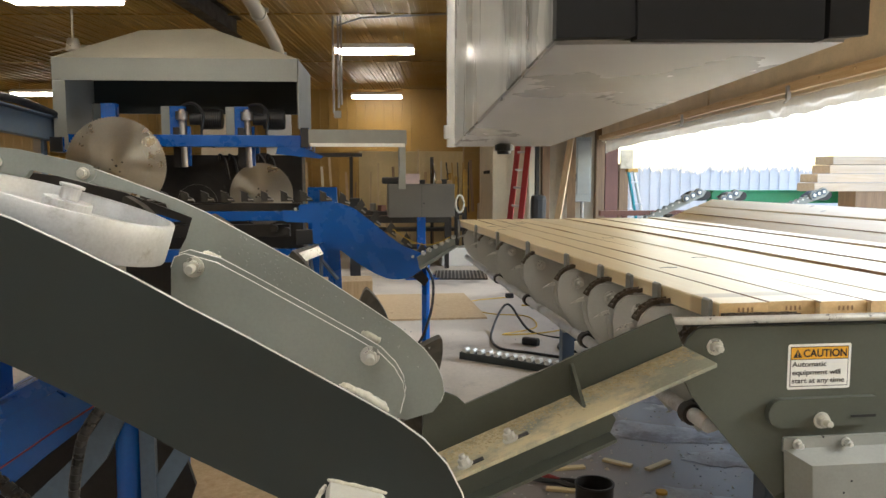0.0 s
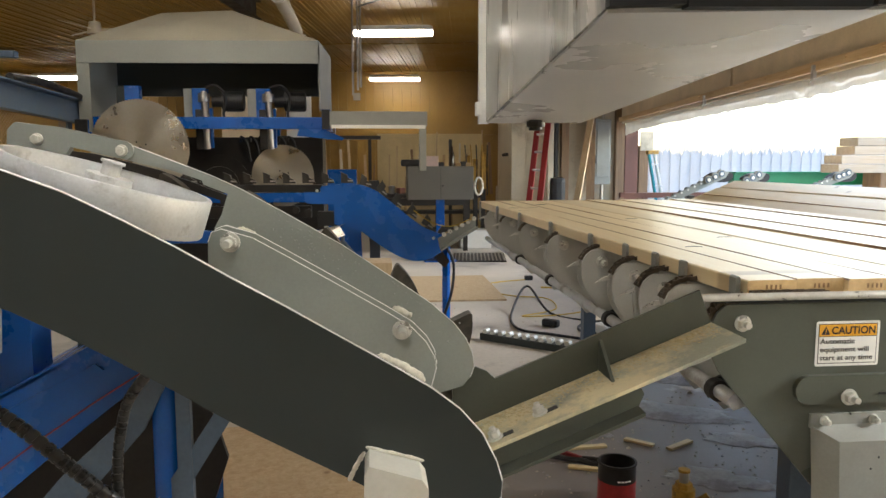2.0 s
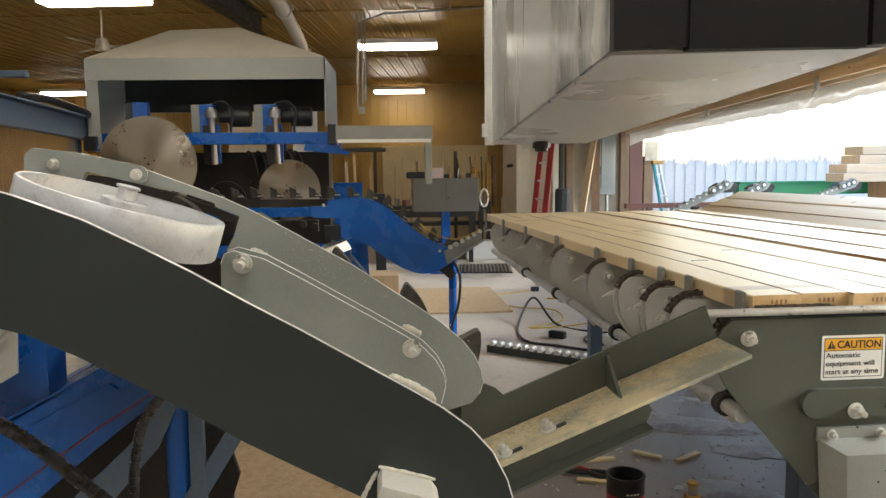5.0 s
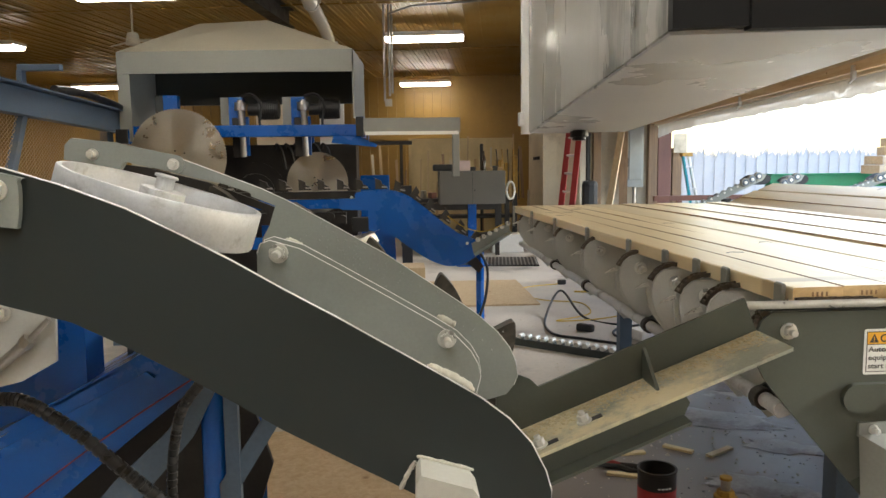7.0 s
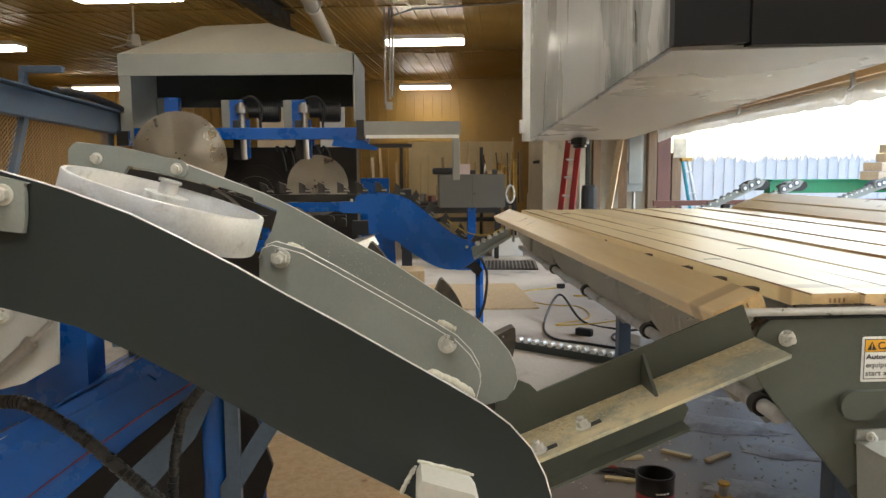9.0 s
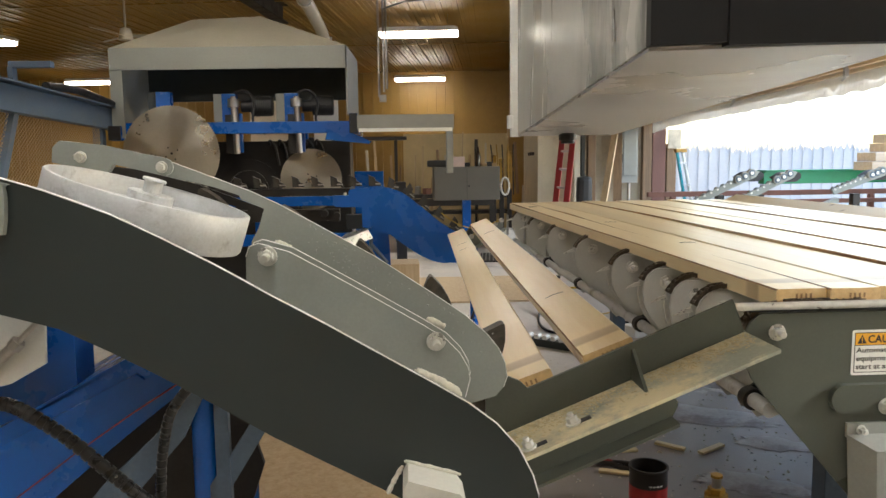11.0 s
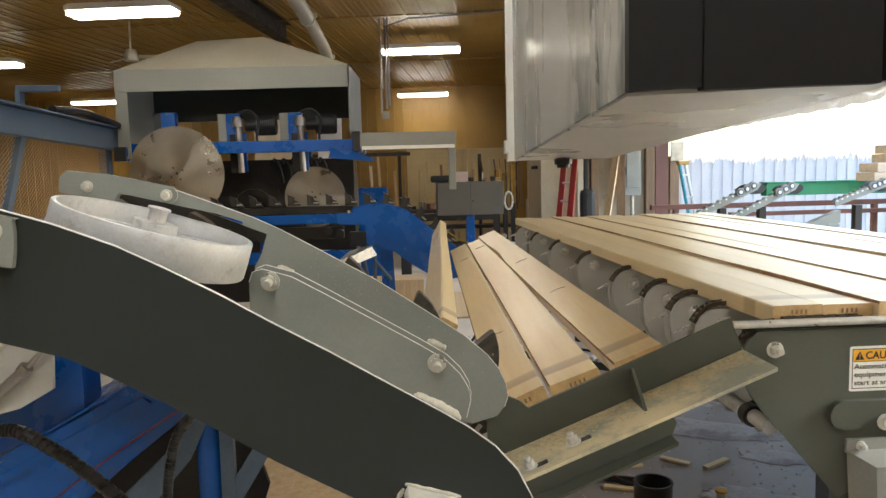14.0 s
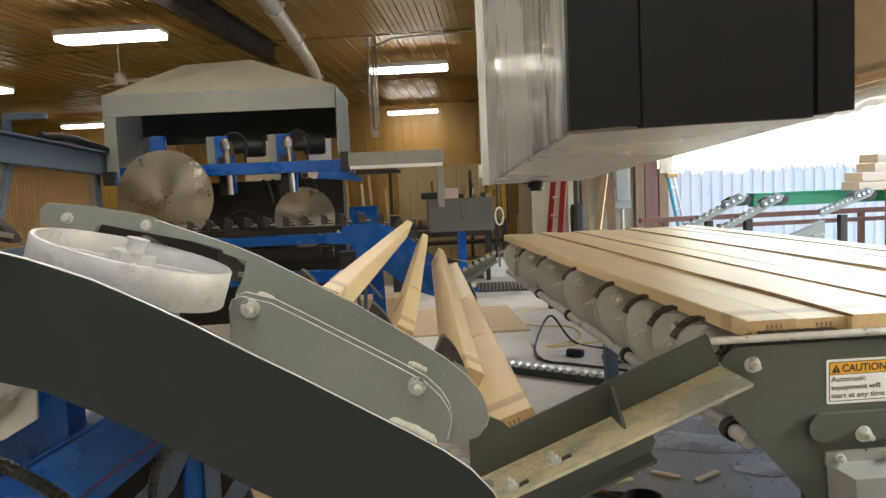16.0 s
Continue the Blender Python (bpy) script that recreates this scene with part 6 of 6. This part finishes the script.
# ---- floor clutter ----
def build_clutter():
    t = thing("paint_can", "open red and black metal can on the floor", "can", m=pose(1.07, 3.08, 0))
    R, h, n = 0.083, 0.185, 40
    bm = bmesh.new()
    rings = []
    for r, z in ((0.0005, 0), (R, 0), (R + 0.003, 0.004), (R, 0.010), (R, h * 0.5), (R + 0.0015, h * 0.53), (R, h * 0.56), (R, h - 0.012), (R + 0.004, h - 0.006), (R + 0.003, h), (R - 0.006, h), (R - 0.006, 0.01), (0.0005, 0.008)):
        rings.append([bm.verts.new((r * math.cos(k * math.tau / n), r * math.sin(k * math.tau / n), z)) for k in range(n)])
    for i, (a, b) in enumerate(zip(rings, rings[1:])):
        for k in range(n):
            f = bm.faces.new((a[k], a[(k + 1) % n], b[(k + 1) % n], b[k]))
            f.material_index = 0 if i < 6 else 1
    part("shell", finish(bm, smooth=True), [mat("red_can_print", (0.32, 0.022, 0.02), 0.4, var=0.3, scale=20, bump=0.05, dirt=(0.05, 0.03, 0.03), dirt_at=0.62), DARKSTEEL], t, "red printed can wall with black rim")
    for k in range(4):
        bm = bmesh.new()
        box(bm, (0, -R - 0.0005, 0.12), (0.012, 0.002, 0.006), pose(0, 0, 0))
        part("print_bar", bm, PAPER, t, "", pose(0, 0, 0, 0, 0, -12 + k * 11))
    t = thing("bottle_jack", "dirty yellow bottle jack on the floor", "jack", m=pose(1.30, 2.90, 0))
    for nm, z0, z1, r, nn in (("base", 0, 0.03, 0.065, 6), ("body", 0.03, 0.13, 0.048, 24), ("collar", 0.13, 0.155, 0.036, 6), ("ram", 0.155, 0.20, 0.02, 16), ("saddle", 0.20, 0.212, 0.026, 8)):
        bm = bmesh.new()
        rod(bm, (0, 0, z0), (0, 0, z1), r, nn)
        part(nm, finish(bm, 0.003), YELLOW if nm != "ram" else STEEL, t)
    bm = bmesh.new()
    rod(bm, (0.05, 0, 0.06), (0.10, -0.02, 0.10), 0.014, 12)
    part("pump_socket", finish(bm, 0.002), YELLOW, t)
    rnd = random.Random(2)
    for x, y, w, h in ((1.75, 4.2, 0.42, 0.16), (2.15, 4.9, 0.35, 0.22), (1.62, 3.25, 0.25, 0.13), (2.0, 3.7, 0.22, 0.10), (1.35, 4.6, 0.30, 0.12), (2.5, 4.2, 0.3, 0.2), (1.2, 3.9, 0.12, 0.06)):
        pts = []
        for k in range(44):
            a = k / 44 * math.tau
            q = 1 + 0.45 * noise.noise((math.cos(a) * 1.6 + x, math.sin(a) * 1.6 + y, 0.3)) + 0.25 * noise.noise((math.cos(a) * 5 + x, math.sin(a) * 5, y)) + rnd.uniform(-0.05, 0.05)
            pts.append((w * q * math.cos(a), h * q * math.sin(a)))
        bm = bmesh.new()
        vs = [bm.verts.new((p[0], p[1], 0.0)) for p in pts]
        up = [bm.verts.new((p[0] * 0.93, p[1] * 0.93, 0.004)) for p in pts]
        bm.faces.new(up)
        for k in range(44):
            bm.faces.new((vs[k], vs[(k + 1) % 44], up[(k + 1) % 44], up[k]))
        tagged(obj("ice_patch", finish(bm), ICE, m=pose(x, y, 0.001, 0, 0, -25)), "thin whitish patch of frozen slush on the concrete", "ice", "patches of slush")
    t = thing("pliers", "long red-handled pliers on the floor", "tool", m=pose(1.03, 3.50, 0.02, 0, 0, -35))
    for sg in (-1, 1):
        bm = bmesh.new()
        tube(bm, curve([(-0.22, sg * 0.05, 0), (-0.1, sg * 0.035, 0), (0.0, sg * 0.01, 0)], 5), 0.013, 8)
        part("handle", finish(bm, smooth=True), RED if sg > 0 else BLACK, t)
        bm = bmesh.new()
        tube(bm, curve([(0.0, sg * 0.01, 0), (0.08, sg * 0.03, 0), (0.16, sg * 0.012, 0)], 5), 0.014, 8)
        part("jaw", finish(bm, smooth=True), DARKSTEEL, t)
    for x, y, a, L in ((1.61, 3.66, 32, 0.19), (1.41, 3.72, -42, 0.16), (1.09, 3.68, 4, 0.26), (1.02, 3.42, -20, 0.15)):
        t = thing("wood_shim", "thin wooden offcut lying on the floor", "offcut", "wooden offcuts on the floor", pose(x, y, 0, 0, 0, a))
        bm = bmesh.new()
        box(bm, (0, 0, 0.009), (L, 0.035, 0.014))
        part("body", finish(bm, 0.002), CREAM, t)
    # spare chain rail on the floor
    t = thing("spare_chain_rail", "grey steel bar with a length of bright chain on the floor", "chain rail")
    a, b = Vector((0.93, 6.15, 0.03)), Vector((1.62, 5.55, 0.03))
    d = (b - a)
    bm = bmesh.new()
    box(bm, (a + b) / 2, (d.length, 0.09, 0.06), pose(0, 0, 0, 0, 0, math.degrees(math.atan2(d.y, d.x))))
    part("bar", finish(bm, 0.004), GREY_DARK, t)
    for k in range(12):
        bm = bmesh.new()
        p = a.lerp(b, (k + 0.5) / 12) + Vector((0, 0, 0.045))
        rod(bm, p - Vector((0.02, 0.03, 0)), p + Vector((0.02, 0.03, 0)), 0.022, 10)
        part("link", finish(bm, 0.002), ZINC, t)
    def cord(name, label, pts, r, m):
        t = thing(name, label, "cable")
        bm = bmesh.new()
        tube(bm, curve(pts, 8), r, 7)
        part("cord", finish(bm, smooth=True), m, t)
    cord("black_cable", "black power cable looped on the floor", [(1.9, 5.9, 0.012), (1.55, 6.2, 0.012), (1.30, 6.45, 0.012), (1.36, 7.1, 0.012), (1.62, 7.6, 0.2), (1.75, 7.1, 0.012), (2.05, 6.7, 0.012), (2.4, 6.6, 0.012), (2.3, 6.2, 0.012), (1.85, 6.25, 0.012), (1.95, 6.6, 0.012), (2.5, 6.8, 0.012)], 0.012, BLACK)
    cord("extension_cable", "yellow extension cord straggling over the floor", [(1.95, 9.2, 0.008), (1.5, 9.0, 0.008), (1.25, 8.6, 0.008), (1.55, 8.1, 0.008), (1.90, 7.9, 0.008), (1.85, 7.3, 0.008), (1.45, 7.0, 0.008), (1.9, 7.05, 0.008), (2.4, 7.4, 0.008), (2.6, 7.9, 0.008)], 0.006, CABLE)
    cord("extension_cable", "short yellow cord on the floor", [(2.0, 8.6, 0.008), (2.3, 8.55, 0.008), (2.7, 8.6, 0.008)], 0.012, CABLE)
    cord("yellow_chain", "thin yellow chain slung across the far slide", [(0.35, 6.12, 1.10), (0.5, 6.1, 1.0), (0.66, 6.1, 0.97), (0.82, 6.1, 1.03)], 0.004, CABLE)
    simple("cable_plug", "black plug on the floor", "plug", (1.98, 9.2, 0.03), (0.10, 0.06, 0.06), BLACK, 0.01)
    simple("hand_drill", "black cordless tool on the floor", "tool", (1.62, 6.55, 0.035), (0.16, 0.07, 0.07), BLACK, 0.02, -40)
    simple("crumpled_bag", "crumpled white plastic bag on the floor", "bag", (2.05, 6.2, 0.05), (0.22, 0.2, 0.10), PAPER, 0.03, 20)
    simple("plywood_sheet", "plywood offcut lying under the blue saw frame", "sheet", (0.45, 8.7, 0.01), (2.0, 1.7, 0.02), POST_L, 0.002)
    simple("plywood_sheet", "dusty plywood sheet on the floor below the arm", "sheet", (-0.30, 3.0, 0.008), (1.5, 2.4, 0.016), POST_L, 0.002, 6)
    simple("plywood_box", "open plywood box under the saw", "box", (-0.2, 9.2, 0.15), (0.9, 0.5, 0.26), POST_L, 0.004)
    # crumbs of ice, chips and grit
    rnd = random.Random(21)
    vs, fs = [], []
    for k in range(1100):
        x, y = rnd.uniform(0.7, 2.7), rnd.uniform(2.6, 5.4)
        if rnd.random() < 0.25:
            x, y = rnd.uniform(-0.6, 2.4), rnd.uniform(3.4, 9)
        r = rnd.uniform(0.002, 0.008) * (2.2 if rnd.random() < 0.04 else 1)
        b = len(vs)
        for dx, dy in ((-1, -0.6), (0.9, -0.8), (0.7, 0.9), (-0.8, 0.7)):
            vs.append((x + dx * r * rnd.uniform(0.6, 1.3), y + dy * r * rnd.uniform(0.6, 1.3), 0.001))
        vs.append((x, y, 0.001 + r * 0.9))
        fs += [(b, b + 1, b + 4), (b + 1, b + 2, b + 4), (b + 2, b + 3, b + 4), (b + 3, b, b + 4)]
    me = bpy.data.meshes.new("floor_grit")
    me.from_pydata(vs, [], fs)
    me.materials.append(ICE)
    me.materials.append(WHITEWALL)
    me.polygons.foreach_set("material_index", [0 if (i // 4) % 3 == 0 else 1 for i in range(len(fs))])
    tagged(new("floor_grit", me), "grit, chips and crumbs of ice on the concrete", "debris", kind="stuff")


build_hall()
build_overhead()
arm, near_lugs = build_arm()
build_chute()
build_blue_frame()
deck, stop_tabs = build_deck()
build_sticker()
boards = build_boards()
build_cabinet()
far_lugs = build_saws()
build_far_end()
build_outside()
build_clutter()


# ---- what moves ----
def lerp_rows(rows, t):
    if t <= rows[0][0]:
        return rows[0][1:]
    for a, b in zip(rows, rows[1:]):
        if t <= b[0]:
            f = (t - a[0]) / (b[0] - a[0])
            return tuple(p + (q - p) * f for p, q in zip(a[1:], b[1:]))
    return rows[-1][1:]


# how many board widths the deck has gone forward
FEED = [(0, 0), (8.3, 0), (8.7, 0.3), (9.2, 0.76), (9.6, 1.05), (10.0, 1.2), (10.5, 1.7), (11.0, 2.1), (11.3, 2.25), (11.65, 2.4), (12.0, 2.62), (12.25, 2.9), (12.5, 3.1), (12.9, 3.2), (13.3, 3.6), (13.8, 4.05), (14.5, 4.13), (16, 4.13)]
SKEW = [(0, 2.0), (8.3, 1.9), (12.5, 1.1), (16, 1.0)]
# a board that tips off: seconds after it starts, x, z, tilt, turn
TIP = [(0, 1.0, 1.188, 0, 1.6), (0.15, 0.93, 1.186, -10, 1.4), (0.3, 0.84, 1.172, -24, 1.1), (0.52, 0.755, 1.137, -20, 0.4), (0.78, 0.655, 1.097, -21, -0.4), (1.08, 0.55, 1.057, -21, -1.3), (1.4, 0.435, 1.022, -20, -2.0)]
# a board lifted by a lug: seconds after it is caught, x, z, tilt, turn
LIFT = [(0, 0.305, 0.972, -20, -2.0), (0.2, 0.278, 0.974, -27, -2.2), (0.38, 0.244, 1.002, -45, -2.3), (0.65, 0.18, 1.046, -61, -2.3), (0.86, 0.168, 1.058, -62, -2.45), (1.12, 0.130, 1.083, -61, -2.7), (1.72, 0.048, 1.139, -60, -3.1), (2.12, -0.008, 1.176, -60, -3.3), (2.62, -0.066, 1.210, -60, -3.7), (3.12, -0.127, 1.246, -62, -4.0), (3.62, -0.187, 1.281, -66, -4.3), (4.2, -0.26, 1.32, -66, -4.3)]
DROPS = (8.7, 9.85, 11.73, 13.07)
CAUGHT = (12.32, 13.86, 15.20, 99)


def deck_pose(i, t):
    n = lerp_rows(FEED, t)[0]
    x = 0.987 + BW / 2 + (i - n) * 0.142
    sk = lerp_rows(SKEW, t)[0]
    z, tilt = 1.19, 0.0
    if x > 2.72:
        z, tilt = 1.19 + (x - 2.72) * 0.93 * 0.40, -21.8
        x = 2.72 + (x - 2.72) * 0.93
    z += 0.0045 * math.sin(i * 2.4) + 0.002 if i > 3 else 0
    return pose(x, 1.86 + 0.012 * math.sin(i * 1.7), z, 0, tilt, sk + 0.12 * math.sin(i * 3.1))


def trough_pose(k, t):
    """A board lying at the foot of the slide, against the one before it."""
    s0, s1 = (0.305, 0.972, -20, -2.0), (0.435, 1.022, -20, -2.0)
    free = CAUGHT[k - 1] + 0.15 if k else 0
    f = min(max((t - free) / 0.4, 0), 1) if k else 1
    return tuple(a + (b - a) * f for a, b in zip(s1, s0))


def board_pose(i, t):
    if i > 3 or t <= DROPS[i]:
        return deck_pose(i, t)
    s = t - DROPS[i]
    if t > CAUGHT[i]:
        x, z, tilt, turn = lerp_rows(LIFT, t - CAUGHT[i])
    elif s < 1.4:
        x, z, tilt, turn = lerp_rows(TIP, s)
        if s < 0.15:
            d = deck_pose(i, DROPS[i])
            f = s / 0.15
            x, z = d.translation.x * (1 - f) + x * f, d.translation.z * (1 - f) + z * f
    else:
        x, z, tilt, turn = trough_pose(i, t)
    return pose(x, 1.86, z, 0, tilt, turn)


def motions():
    for i, b in enumerate(boards):
        if i > 3:
            times = [r[0] for r in FEED]
        else:
            times = [0, 8.3]
            times += [r[0] for r in FEED if 8.3 < r[0] < DROPS[i] - 0.05]
            times += [DROPS[i] + r[0] for r in TIP]
            times += [DROPS[i] + 1.4 + 0.1 * k for k in range(1, 60) if DROPS[i] + 1.4 + 0.1 * k < 16]
            times = sorted({round(t, 3) for t in times if t < 16} | {16.0})
        walk(b, [(t, board_pose(i, t)) for t in times])
    run = lambda t: 0.134 * max(0.0, t - 12.3)
    steps = [0, 12.3] + [12.5 + 0.25 * k for k in range(15)]
    for k, lug in enumerate(near_lugs):
        s = 0.08 + (k - 3) * LUG_STEP
        rows = []
        for t in steps:
            x, z, a = near_path(s + run(t))
            rows.append((t, pose(x, 0, z, 0, a, 0)))
        walk(lug, rows)
    for k, lug in enumerate(far_lugs):
        s = 0.10 + k * FAR_STEP
        rows = []
        for t in steps:
            x, z, a = far_path(s + run(t))
            rows.append((t, pose(x, 0, z, 0, a, 0)))
        walk(lug, rows)
    for tab, x, y in stop_tabs:
        walk(tab, [(t, pose(x, y, 1.143 + dz)) for t, dz in ((0, 0), (7.3, 0), (7.8, -0.09), (16, -0.09))])


motions()
